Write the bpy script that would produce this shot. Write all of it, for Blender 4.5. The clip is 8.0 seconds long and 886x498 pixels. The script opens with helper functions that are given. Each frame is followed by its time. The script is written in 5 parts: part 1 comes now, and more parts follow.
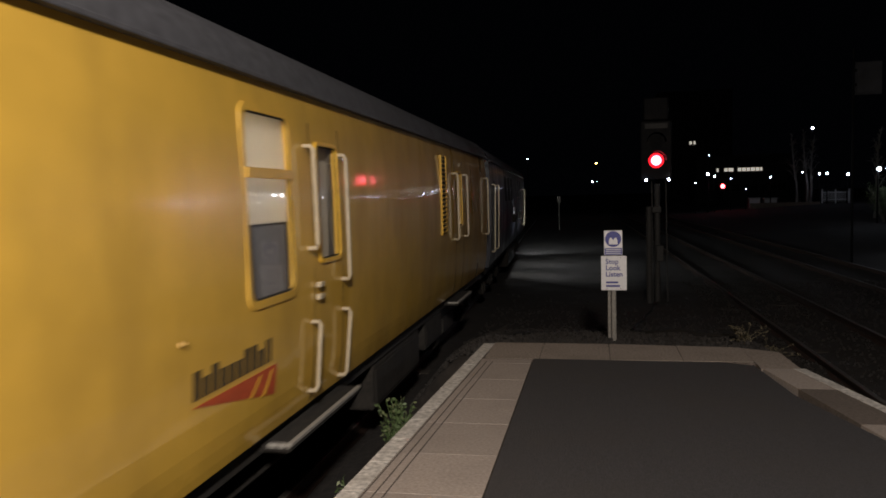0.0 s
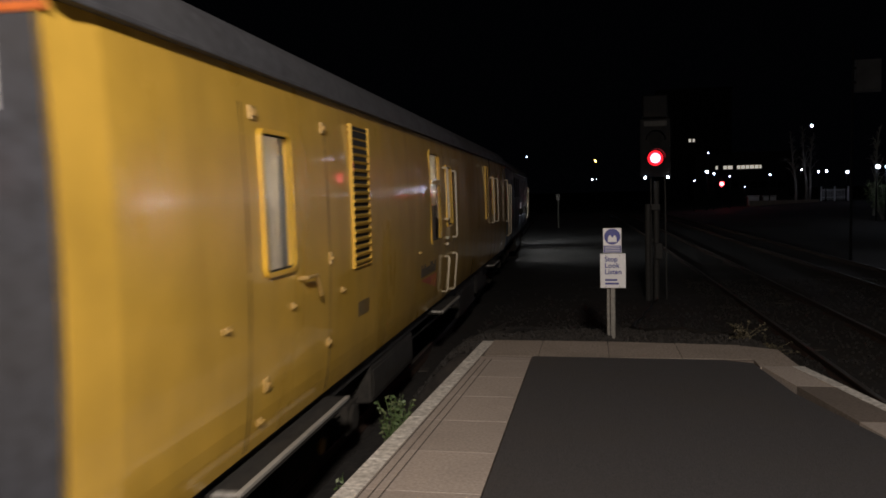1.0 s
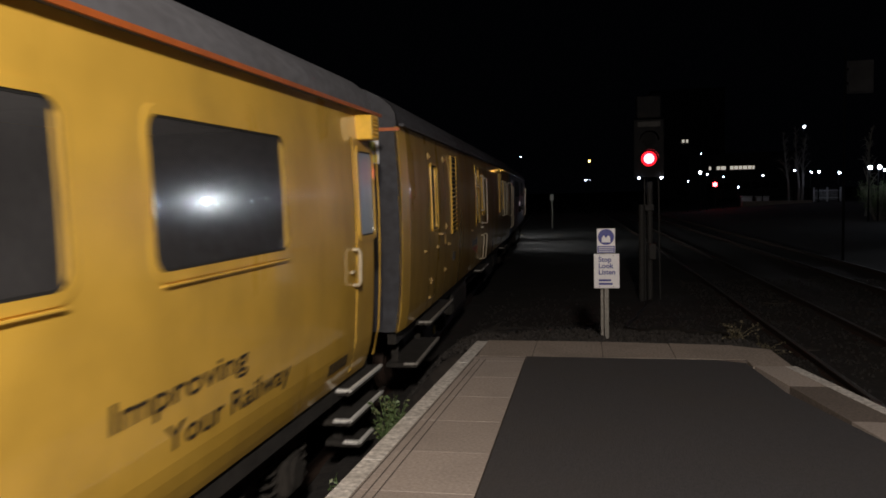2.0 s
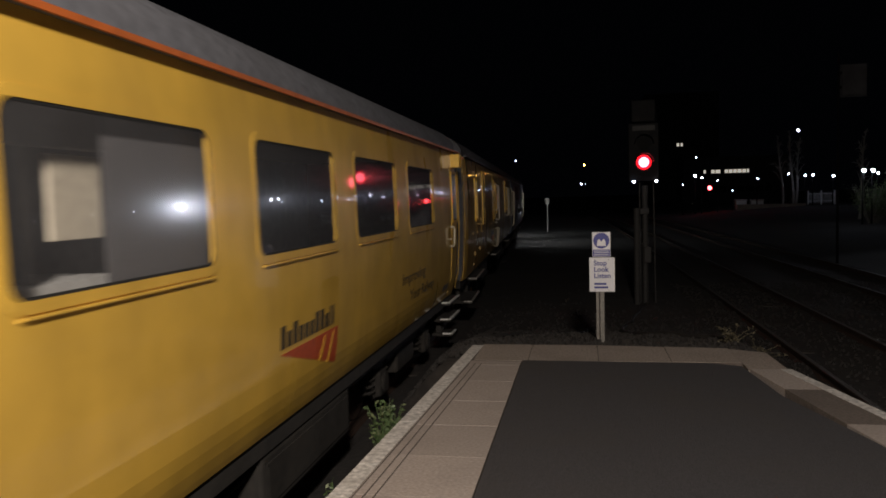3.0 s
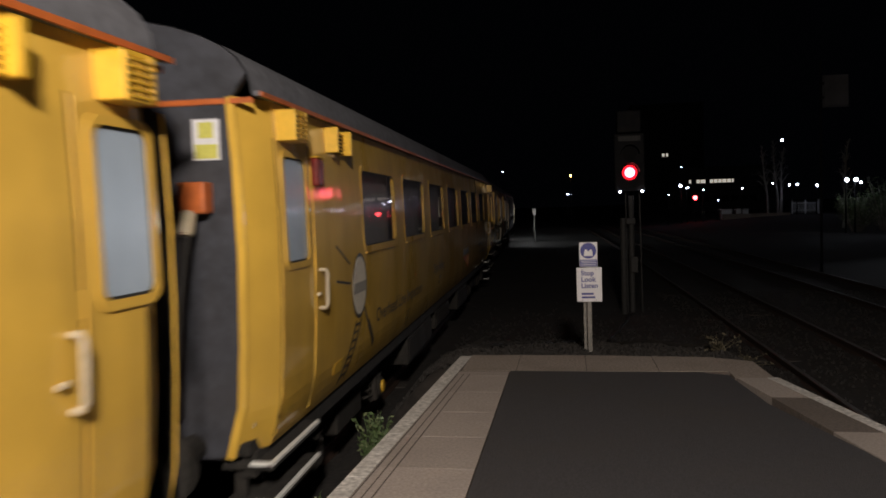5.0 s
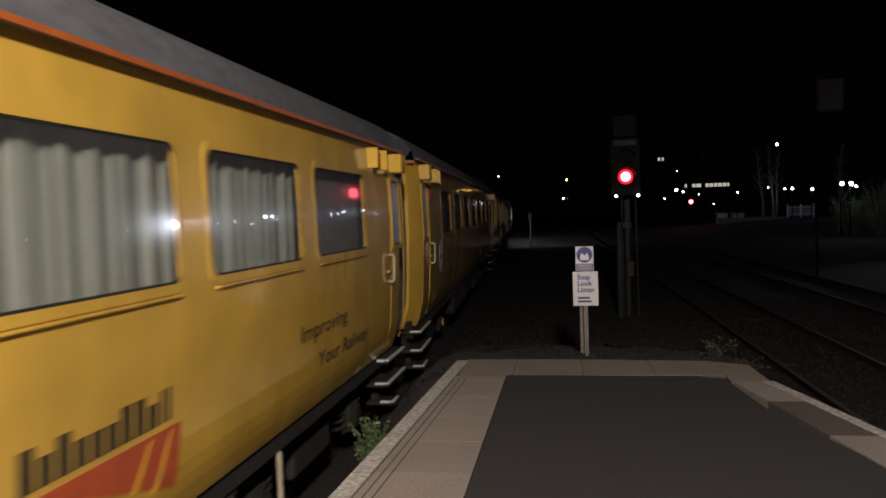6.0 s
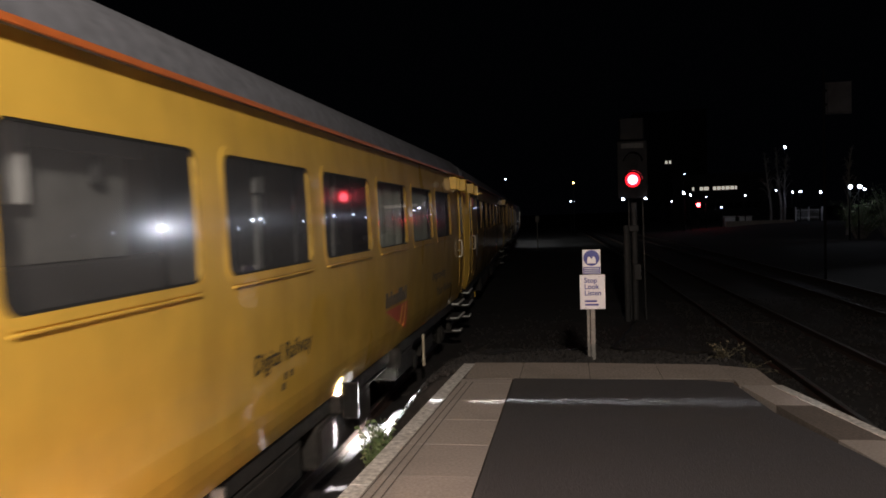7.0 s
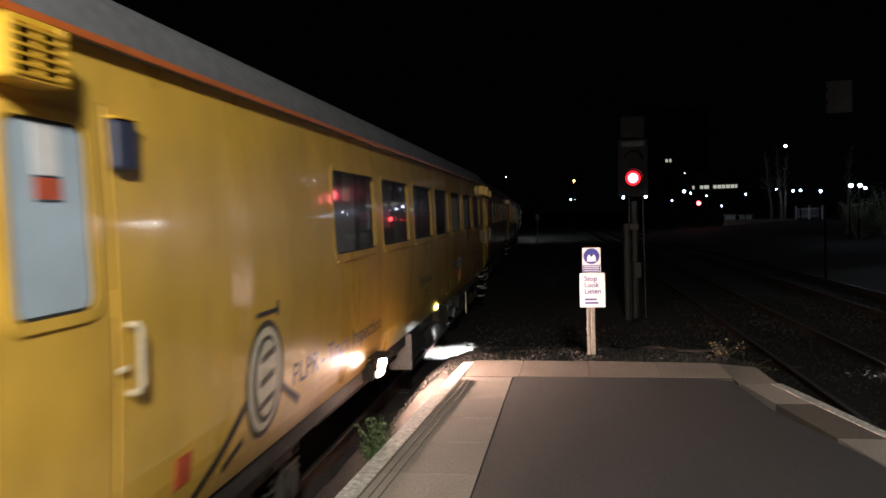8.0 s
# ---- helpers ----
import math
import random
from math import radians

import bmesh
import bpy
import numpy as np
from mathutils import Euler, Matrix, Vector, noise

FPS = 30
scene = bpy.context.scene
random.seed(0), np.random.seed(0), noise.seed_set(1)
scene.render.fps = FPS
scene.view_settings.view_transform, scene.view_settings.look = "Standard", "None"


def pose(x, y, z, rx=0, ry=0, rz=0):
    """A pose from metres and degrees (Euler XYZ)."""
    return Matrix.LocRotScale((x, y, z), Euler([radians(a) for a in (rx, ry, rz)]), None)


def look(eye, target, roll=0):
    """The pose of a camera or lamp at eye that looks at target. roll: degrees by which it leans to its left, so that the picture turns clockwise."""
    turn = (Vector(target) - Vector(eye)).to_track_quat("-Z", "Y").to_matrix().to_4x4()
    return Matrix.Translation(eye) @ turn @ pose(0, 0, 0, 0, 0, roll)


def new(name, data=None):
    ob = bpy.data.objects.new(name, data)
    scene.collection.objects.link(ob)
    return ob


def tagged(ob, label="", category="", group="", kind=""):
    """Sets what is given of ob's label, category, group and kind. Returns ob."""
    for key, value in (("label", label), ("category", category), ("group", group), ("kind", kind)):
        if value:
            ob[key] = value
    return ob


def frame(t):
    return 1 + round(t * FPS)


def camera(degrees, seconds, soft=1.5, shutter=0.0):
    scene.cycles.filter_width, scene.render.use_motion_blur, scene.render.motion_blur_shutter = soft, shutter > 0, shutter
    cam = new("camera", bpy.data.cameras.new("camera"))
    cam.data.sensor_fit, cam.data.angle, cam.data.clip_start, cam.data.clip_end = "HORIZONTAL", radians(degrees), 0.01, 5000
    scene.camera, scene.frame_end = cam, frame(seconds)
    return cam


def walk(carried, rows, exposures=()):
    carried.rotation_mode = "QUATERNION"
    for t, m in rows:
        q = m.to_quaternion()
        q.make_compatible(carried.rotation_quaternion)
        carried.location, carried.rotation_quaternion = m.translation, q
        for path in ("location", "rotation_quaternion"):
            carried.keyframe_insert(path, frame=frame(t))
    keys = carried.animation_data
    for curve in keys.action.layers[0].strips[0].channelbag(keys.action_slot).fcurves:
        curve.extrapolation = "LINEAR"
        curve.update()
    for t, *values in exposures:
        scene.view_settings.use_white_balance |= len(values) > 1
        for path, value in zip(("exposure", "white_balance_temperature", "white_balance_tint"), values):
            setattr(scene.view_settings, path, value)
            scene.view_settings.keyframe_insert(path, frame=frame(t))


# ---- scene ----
cam = camera(59.28, 8.0, 1.7, 0.45)
EYE = (0.0, 0.0, 1.64)


def aim(yaw, pitch, roll):
    """A camera pose from degrees: yaw to the right of the track's heading, pitch upwards."""
    a, b = radians(yaw), radians(pitch)
    target = (EYE[0] + math.sin(a) * math.cos(b), EYE[1] + math.cos(a) * math.cos(b), EYE[2] + math.sin(b))
    return look(EYE, target, roll)


walk(cam, [
    (0.0, aim(-10.97, -3.78, -1.39)), (0.5, aim(-10.93, -3.88, -1.43)), (1.0, aim(-10.91, -3.96, -1.37)),
    (1.5, aim(-10.69, -4.01, -1.32)), (3.0, aim(-10.13, -3.66, -1.46)), (3.5, aim(-9.96, -3.50, -1.60)),
    (4.0, aim(-9.69, -3.23, -1.57)), (4.5, aim(-9.43, -3.04, -1.64)), (6.0, aim(-8.90, -2.57, -1.82)),
    (6.5, aim(-9.07, -2.42, -1.81)), (7.0, aim(-9.39, -2.33, -1.79)), (7.5, aim(-9.45, -2.53, -1.59)),
    (8.0, aim(-9.40, -2.49, -1.64)),
], [(0.0, 0.0, 6500, 10), (6.9, 0.0, 6500, 10), (7.4, 0.0, 6400, 7), (8.0, 0.0, 6200, 0)])

# ---- night sky and the station's lamps ----
world = bpy.data.worlds.new("night")
scene.world = world
world.use_nodes = True
world.node_tree.nodes["Background"].inputs[0].default_value = (0.35, 0.4, 0.6, 1)
world.node_tree.nodes["Background"].inputs[1].default_value = 0.0012
scene.view_settings.exposure = 0.0


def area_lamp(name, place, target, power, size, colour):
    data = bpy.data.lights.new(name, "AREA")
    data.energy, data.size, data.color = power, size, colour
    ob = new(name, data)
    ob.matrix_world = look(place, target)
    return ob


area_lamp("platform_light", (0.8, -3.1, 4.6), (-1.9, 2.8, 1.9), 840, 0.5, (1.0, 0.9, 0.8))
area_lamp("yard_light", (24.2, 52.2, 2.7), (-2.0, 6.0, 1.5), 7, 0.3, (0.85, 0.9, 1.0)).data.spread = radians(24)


# ---- materials ----
def material(name, colour, rough=0.6, metal=0.0, vary=0.25, grain=40.0, stain=1.5, bump=0.1, streak=0.0, coat=0.0, per_piece=0.0, dirt=(0.05, 0.04, 0.03), dents=0.0):
    m = bpy.data.materials.new(name)
    m.use_nodes = True
    n, l = m.node_tree.nodes, m.node_tree.links
    shader = n["Principled BSDF"]
    shader.inputs["Roughness"].default_value = rough
    shader.inputs["Metallic"].default_value = metal
    shader.inputs["Coat Weight"].default_value = coat
    shader.inputs["Coat Roughness"].default_value = 0.075
    where = n.new("ShaderNodeTexCoord")

    def noise_node(scale, detail, stretch=(1, 1, 1)):
        mapping = n.new("ShaderNodeMapping")
        mapping.inputs["Scale"].default_value = stretch
        tex = n.new("ShaderNodeTexNoise")
        tex.inputs["Scale"].default_value = scale
        tex.inputs["Detail"].default_value = detail
        l.new(where.outputs["Object"], mapping.inputs[0])
        l.new(mapping.outputs[0], tex.inputs[0])
        return tex

    def mix(a, b, factor):
        x = n.new("ShaderNodeMix")
        x.data_type = "RGBA"
        for socket, value in ((x.inputs[6], a), (x.inputs[7], b), (x.inputs[0], factor)):
            if isinstance(value, bpy.types.NodeSocket):
                l.new(value, socket)
            else:
                socket.default_value = value
        return x.outputs[2]

    def band(source, low, high, top):
        r = n.new("ShaderNodeMapRange")
        r.inputs[1].default_value, r.inputs[2].default_value = low, high
        r.inputs[4].default_value = top
        l.new(source, r.inputs[0])
        return r.outputs[0]

    low = tuple(c * (1 - vary) for c in colour) + (1,)
    high = tuple(min(1, c * (1 + vary)) for c in colour) + (1,)
    fine, broad = noise_node(grain, 6), noise_node(stain, 4)
    out = mix(low, high, band(fine.outputs[0], 0.3, 0.7, 1.0))
    out = mix(out, (*(c * 0.55 + d * 0.45 for c, d in zip(colour, dirt)), 1), band(broad.outputs[0], 0.48, 0.75, vary * 1.6))
    if streak:
        runs = noise_node(1.6, 3, (1.0, 1.0, 0.3))
        out = mix(out, (*(c * 0.45 + d * 0.4 for c, d in zip(colour, dirt)), 1), band(runs.outputs[0], 0.48, 0.8, streak))
        rough_band = band(runs.outputs[0], 0.35, 0.75, 0.25)
        add = n.new("ShaderNodeMath")
        add.inputs[1].default_value = rough
        l.new(rough_band, add.inputs[0])
        l.new(add.outputs[0], shader.inputs["Roughness"])
    if per_piece:
        info = n.new("ShaderNodeObjectInfo")
        out = mix(out, (*(c * 0.5 for c in colour), 1), band(info.outputs["Random"], 0.0, 1.0, per_piece))
    l.new(out, shader.inputs["Base Color"])
    if dents:
        wave = noise_node(1.7, 1.5, (1.0, 1.0, 0.45))
        b = n.new("ShaderNodeBump")
        b.inputs["Strength"].default_value = 1.0
        b.inputs["Distance"].default_value = dents
        l.new(wave.outputs[0], b.inputs["Height"])
        l.new(b.outputs[0], shader.inputs["Normal"])
        l.new(b.outputs[0], shader.inputs["Coat Normal"])
    elif bump:
        b = n.new("ShaderNodeBump")
        b.inputs["Strength"].default_value = bump
        b.inputs["Distance"].default_value = 0.01
        l.new(fine.outputs[0], b.inputs["Height"])
        l.new(b.outputs[0], shader.inputs["Normal"])
    return m


def glowing(name, colour, strength):
    m = bpy.data.materials.new(name)
    m.use_nodes = True
    shader = m.node_tree.nodes["Principled BSDF"]
    shader.inputs["Base Color"].default_value = (*colour, 1)
    shader.inputs["Emission Color"].default_value = (*colour, 1)
    shader.inputs["Emission Strength"].default_value = strength
    return m


def glass(name, dust, dust_colour, tint=0.75):
    """Dusty window glass: clear, with a mirror's gloss by Fresnel and a film of dust."""
    m = bpy.data.materials.new(name)
    m.use_nodes = True
    n, l = m.node_tree.nodes, m.node_tree.links
    n.remove(n["Principled BSDF"])
    clear, gloss, film = n.new("ShaderNodeBsdfTransparent"), n.new("ShaderNodeBsdfGlossy"), n.new("ShaderNodeBsdfDiffuse")
    clear.inputs[0].default_value = (tint, tint, tint, 1)
    gloss.inputs["Roughness"].default_value = 0.02
    film.inputs[0].default_value = (*dust_colour, 1)
    haze, sheen = n.new("ShaderNodeBsdfGlossy"), n.new("ShaderNodeMixShader")
    haze.inputs["Roughness"].default_value = 0.13
    sheen.inputs[0].default_value = 0.5
    l.new(gloss.outputs[0], sheen.inputs[1])
    l.new(haze.outputs[0], sheen.inputs[2])
    fresnel = n.new("ShaderNodeFresnel")
    fresnel.inputs[0].default_value = 1.6
    tex = n.new("ShaderNodeTexNoise")
    tex.inputs["Scale"].default_value = 1.8
    tex.inputs["Detail"].default_value = 6
    where = n.new("ShaderNodeTexCoord")
    l.new(where.outputs["Object"], tex.inputs[0])
    amount = n.new("ShaderNodeMapRange")
    amount.inputs[1].default_value, amount.inputs[2].default_value = 0.25, 0.75
    amount.inputs[3].default_value, amount.inputs[4].default_value = dust * 0.7, dust * 1.2
    l.new(tex.outputs[0], amount.inputs[0])
    a, b = n.new("ShaderNodeMixShader"), n.new("ShaderNodeMixShader")
    l.new(amount.outputs[0], a.inputs[0])
    l.new(clear.outputs[0], a.inputs[1])
    l.new(film.outputs[0], a.inputs[2])
    l.new(fresnel.outputs[0], b.inputs[0])
    l.new(a.outputs[0], b.inputs[1])
    l.new(sheen.outputs[0], b.inputs[2])
    l.new(b.outputs[0], n["Material Output"].inputs[0])
    return m


YELLOW = material("yellow_coach_paint", (0.72, 0.435, 0.068), 0.26, 0, 0.12, 2.2, 0.7, 0, 0.5, 0.8, 0, (0.16, 0.10, 0.04), 0.008)
YELLOW.node_tree.nodes["Principled BSDF"].inputs["Specular IOR Level"].default_value = 0.2
YELLOW_TRIM = material("yellow_trim_paint", (0.78, 0.46, 0.04), 0.3, 0, 0.08, 20, 3, 0.02, 0.1, 0.2)
ORANGE = material("orange_line_paint", (0.5, 0.12, 0.025), 0.4, 0, 0.15, 12, 2, 0.02, 0.3)
ROOF = material("grey_roof_paint", (0.14, 0.14, 0.155), 0.7, 0, 0.25, 14, 1.2, 0.1, 0.25)
DARK_ROOF = material("dark_grey_roof_paint", (0.075, 0.075, 0.085), 0.65, 0, 0.25, 14, 1.2, 0.1, 0.25)
GREY_END = material("dark_grey_end_paint", (0.036, 0.037, 0.046), 0.6, 0, 0.35, 10, 1.5, 0.1, 0.5)
RUBBER = material("black_rubber", (0.012, 0.012, 0.012), 0.75, 0, 0.3, 30)
GEAR = material("grimy_underframe", (0.021, 0.018, 0.015), 0.8, 0, 0.5, 18, 3, 0.3, 0.2, 0, 0.2)
STEEL = material("worn_bright_steel", (0.2, 0.18, 0.16), 0.45, 0.7, 0.3, 40, 6)
RAIL_RUST = material("rusty_rail_steel", (0.05, 0.03, 0.022), 0.7, 0.3, 0.4, 60, 5, 0.2)
WHITE_STEP = material("white_step_edge_paint", (0.75, 0.74, 0.7), 0.5, 0, 0.1, 25, 5)
FITTING = material("worn_fitting_paint", (0.46, 0.29, 0.09), 0.45, 0.1, 0.25, 40, 8)
HANDLE = material("pale_handrail_paint", (0.56, 0.47, 0.33), 0.35, 0.1, 0.12, 30, 8)
PATCH = material("dark_worn_slab", (0.13, 0.105, 0.09), 0.85, 0, 0.3, 40, 2, 0.3)
ROYAL = material("dark_blue_loco_paint", (0.006, 0.008, 0.022), 0.35, 0, 0.3, 12, 1.5, 0.03, 0.4, 0.2)
BLACK_PAINT = material("black_lettering", (0.035, 0.025, 0.015), 0.5, 0, 0.2, 30)
RED_PAINT = material("red_logo_paint", (0.52, 0.085, 0.03), 0.4, 0, 0.15, 20, 4)
RED_LENS = material("dull_red_lamp_lens", (0.16, 0.02, 0.015), 0.25, 0, 0.2, 20, 5)
BLUE_BOX = material("dark_blue_box_paint", (0.02, 0.025, 0.06), 0.4, 0, 0.2, 20)
PALE_DISC = material("pale_graphic_paint", (0.7, 0.62, 0.49), 0.45, 0, 0.1, 20, 4)
GREY_DISC = material("grey_graphic_paint", (0.3, 0.27, 0.22), 0.45, 0, 0.1, 20, 4)
BLIND = material("white_roller_blind", (0.85, 0.8, 0.7), 0.85, 0, 0.05, 60, 3)
n_, l_ = BLIND.node_tree.nodes, BLIND.node_tree.links
through_cloth, blend_cloth = n_.new("ShaderNodeBsdfTranslucent"), n_.new("ShaderNodeMixShader")
through_cloth.inputs[0].default_value = (0.85, 0.8, 0.7, 1)
blend_cloth.inputs[0].default_value = 0.45
l_.new(n_["Principled BSDF"].outputs[0], blend_cloth.inputs[1])
l_.new(through_cloth.outputs[0], blend_cloth.inputs[2])
l_.new(blend_cloth.outputs[0], n_["Material Output"].inputs[0])
DARK_BLIND = material("dark_roller_blind", (0.12, 0.115, 0.12), 0.85, 0, 0.1, 60, 2)
GREY_BLIND = material("grey_roller_blind", (0.19, 0.187, 0.2), 0.85, 0, 0.08, 60, 2)
CURTAIN = material("pale_green_curtain", (0.23, 0.245, 0.21), 0.9, 0, 0.1, 50, 4)
INSIDE = material("grey_interior_panel", (0.20, 0.20, 0.21), 0.8, 0, 0.15, 8, 2)
PALE_INSIDE = material("pale_interior_panel", (0.55, 0.54, 0.52), 0.7, 0, 0.1, 8, 2)
DIM_BOARD = material("dim_grey_board", (0.10, 0.10, 0.095), 0.8, 0, 0.15, 8, 2)
# near-black: the shade in vents, gaps and unlit windows is painted in
NEAR_BLACK = material("shade_and_matt_black", (0.003, 0.003, 0.003), 1.0, 0, 0.3, 20)
GLASS = glass("dusty_dark_glass", 0.14, (0.34, 0.33, 0.34), 0.8)
CLEAN_GLASS = glass("clean_glass", 0.05, (0.4, 0.42, 0.45), 0.93)
# opaque door pane; the bluish lit interior is put into its colour
BLUISH_PANE = material("bluish_pane_painted_lit", (0.42, 0.50, 0.60), 0.22, 0, 0.08, 3, 1.2, 0.01, 0, 0.4, 0, (0.2, 0.22, 0.25))
YELLOW_PLATE = material("yellow_notice", (0.6, 0.56, 0.12), 0.5, 0, 0.1, 30)
WHITE_PLATE = material("white_sign_enamel", (0.72, 0.7, 0.72), 0.35, 0, 0.05, 30, 6, 0.01)
BLUE_PLATE = material("blue_sign_enamel", (0.03, 0.035, 0.24), 0.35, 0, 0.1, 30, 6, 0.01)
POST_PAINT = material("galvanised_post", (0.20, 0.185, 0.165), 0.55, 0.4, 0.2, 30, 5)
TARMAC = material("dark_tarmac", (0.043, 0.040, 0.043), 0.85, 0, 0.4, 90, 0.9, 0.6)
SLAB = material("worn_concrete_slab", (0.36, 0.305, 0.272), 0.8, 0, 0.2, 45, 2.2, 0.25, 0, 0, 0.25)
WORN_WHITE = material("worn_white_edge_paint", (0.54, 0.51, 0.48), 0.75, 0, 0.45, 25, 4, 0.3, 0, 0, 0, (0.2, 0.17, 0.14))
SLEEPER = material("oily_sleeper", (0.05, 0.042, 0.035), 0.9, 0, 0.4, 20, 2, 0.3)
END_STRIP = material("old_concrete_end_strip", (0.29, 0.24, 0.205), 0.85, 0, 0.35, 40, 2.0, 0.3)
WALL_BRICK = material("sooty_platform_wall", (0.09, 0.07, 0.06), 0.9, 0, 0.4, 20, 2, 0.4)
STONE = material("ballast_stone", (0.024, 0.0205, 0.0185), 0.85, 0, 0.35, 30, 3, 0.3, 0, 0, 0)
DRY = material("dry_weed", (0.09, 0.075, 0.045), 0.8, 0, 0.3, 30, 5)
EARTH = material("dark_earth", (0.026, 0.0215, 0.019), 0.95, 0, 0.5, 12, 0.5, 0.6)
LEAF = material("weed_leaf", (0.06, 0.095, 0.032), 0.6, 0, 0.3, 30, 5)
PALE_LEAF = material("pale_weed_leaf", (0.12, 0.14, 0.065), 0.6, 0, 0.3, 30, 5)
BARK = material("pale_birch_bark", (0.22, 0.2, 0.18), 0.85, 0, 0.4, 20, 4, 0.3)
FENCE_PAINT = material("white_fence_paint", (0.6, 0.6, 0.6), 0.6, 0, 0.1, 20)
FAR_WALL = material("far_dark_wall", (0.05, 0.05, 0.055), 0.9, 0, 0.3, 2, 0.3)
SIGNAL_BLACK = material("signal_black_paint", (0.006, 0.006, 0.007), 0.6, 0, 0.3, 20, 4)
SIGNAL_BLACK.node_tree.nodes["Principled BSDF"].inputs["Specular IOR Level"].default_value = 0.08
CABLE = material("black_cable", (0.015, 0.013, 0.012), 0.7, 0, 0.3, 40)
RED_HALO = glowing("red_signal_halo", (1.0, 0.004, 0.02), 1.3)
RED_HOT = glowing("red_signal_core", (1.0, 0.13, 0.18), 10)
COLD_GLOW = glowing("cold_white_lamp", (0.70, 0.76, 1.0), 28)
SIGNAL_POST = material("weathered_signal_post", (0.036, 0.034, 0.032), 0.7, 0.1, 0.3, 20, 3)
WARM_GLOW = glowing("amber_lamp", (1.0, 0.55, 0.12), 30)
ROOM_GLOW = glowing("lit_room_window", (1.0, 0.92, 0.78), 0.5)
FAR_RED_GLOW = glowing("far_red_lamp", (1.0, 0.05, 0.06), 30)
HEAD_GLOW = glowing("headlamp_lens", (0.9, 0.97, 1.0), 900)
SCAN_GLOW = glowing("inspection_lamp_lens", (1.0, 0.62, 0.50), 6000)
ADDED_GLOW = glowing("added_side_lamp_lens", (0.9, 0.97, 1.0), 650)
GLARE_GLOW = glowing("inspection_lamp_glare", (1.0, 0.76, 0.64), 12)
LASER_GLOW = glowing("laser_line_window", (0.95, 0.98, 1.0), 700000)
CABIN_GLOW = glowing("lit_cabin_tube", (1.0, 0.93, 0.8), 30)
POOL_GLOW = glowing("white_spot_lens", (0.93, 0.97, 1.0), 40000)
YARD_GLOW = glowing("yard_lamp_lens", (0.78, 0.85, 1.0), 80)
# van step edge; its pale grey paints in the light on the board top
GREY_EDGE = material("grey_lit_step_edge", (0.34, 0.32, 0.29), 0.6, 0, 0.25, 30, 5)
TUBE_GLOW = glowing("carriage_ceiling_tube", (0.8, 0.92, 1.0), 0.6)


# ---- mesh helpers ----
def link(name, bm, mat, parent=None, label="", smooth=False):
    data = bpy.data.meshes.new(name)
    bm.normal_update()
    bm.to_mesh(data)
    bm.free()
    for m in (mat if isinstance(mat, (list, tuple)) else (mat,)):
        data.materials.append(m)
    if smooth:
        for p in data.polygons:
            p.use_smooth = True
    ob = new(name, data)
    if parent:
        ob.parent = parent
    if label:
        ob["label"] = label
    return ob


def part(name, bm, mat, parent, label="", smooth=False):
    return link(name, bm, mat, parent, label, smooth)


def thicken(bm, way):
    """Gives an open sheet thickness: a copy moved by way, joined along the rims."""
    faces, rims = list(bm.faces), [e for e in bm.edges if len(e.link_faces) == 1]
    twin = {v: bm.verts.new(v.co + Vector(way)) for v in list(bm.verts)}
    ends = [(e.verts[0], e.verts[1]) for e in rims]
    for f in faces:
        bm.faces.new([twin[v] for v in reversed(f.verts)])
    for a, b in ends:
        bm.faces.new((a, b, twin[b], twin[a]))


def put_box(bm, x0, x1, y0, y1, z0, z1, bevel=0.0, m=None, index=0):
    made = bmesh.ops.create_cube(bm, size=1, matrix=Matrix.Translation(((x0 + x1) / 2, (y0 + y1) / 2, (z0 + z1) / 2)) @ Matrix.Diagonal((x1 - x0, y1 - y0, z1 - z0, 1)))
    verts = made["verts"]
    if bevel:
        edges = list({e for v in verts for e in v.link_edges})
        got = bmesh.ops.bevel(bm, geom=edges, offset=bevel, segments=2, affect="EDGES", profile=0.5)
        verts = list({v for f in got["faces"] for v in f.verts} | {v for v in verts if v.is_valid})
    if m:
        bmesh.ops.transform(bm, matrix=m, verts=verts)
    if index:
        for f in {f for v in verts for f in v.link_faces}:
            f.material_index = index
    return verts


def box(x0, x1, y0, y1, z0, z1, bevel=0.0, m=None):
    bm = bmesh.new()
    put_box(bm, x0, x1, y0, y1, z0, z1, bevel, m)
    return bm


def put_tube(bm, points, radius, sides=8):
    """A tube of round section along points."""
    rings = []
    pts = [Vector(p) for p in points]
    radii = radius if isinstance(radius, (list, tuple)) else [radius] * len(pts)
    for i, p in enumerate(pts):
        way = (pts[min(i + 1, len(pts) - 1)] - pts[max(i - 1, 0)]).normalized()
        side = way.cross(Vector((0.13, 0.31, 0.94))).normalized()
        up = way.cross(side)
        rings.append([bm.verts.new(p + radii[i] * (math.cos(k * math.tau / sides) * side + math.sin(k * math.tau / sides) * up)) for k in range(sides)])
    for a, b in zip(rings, rings[1:]):
        for k in range(sides):
            bm.faces.new((a[k], a[(k + 1) % sides], b[(k + 1) % sides], b[k]))
    bm.faces.new(rings[0])
    bm.faces.new(rings[-1][::-1])


def tube(points, radius, sides=8):
    bm = bmesh.new()
    put_tube(bm, points, radius, sides)
    return bm


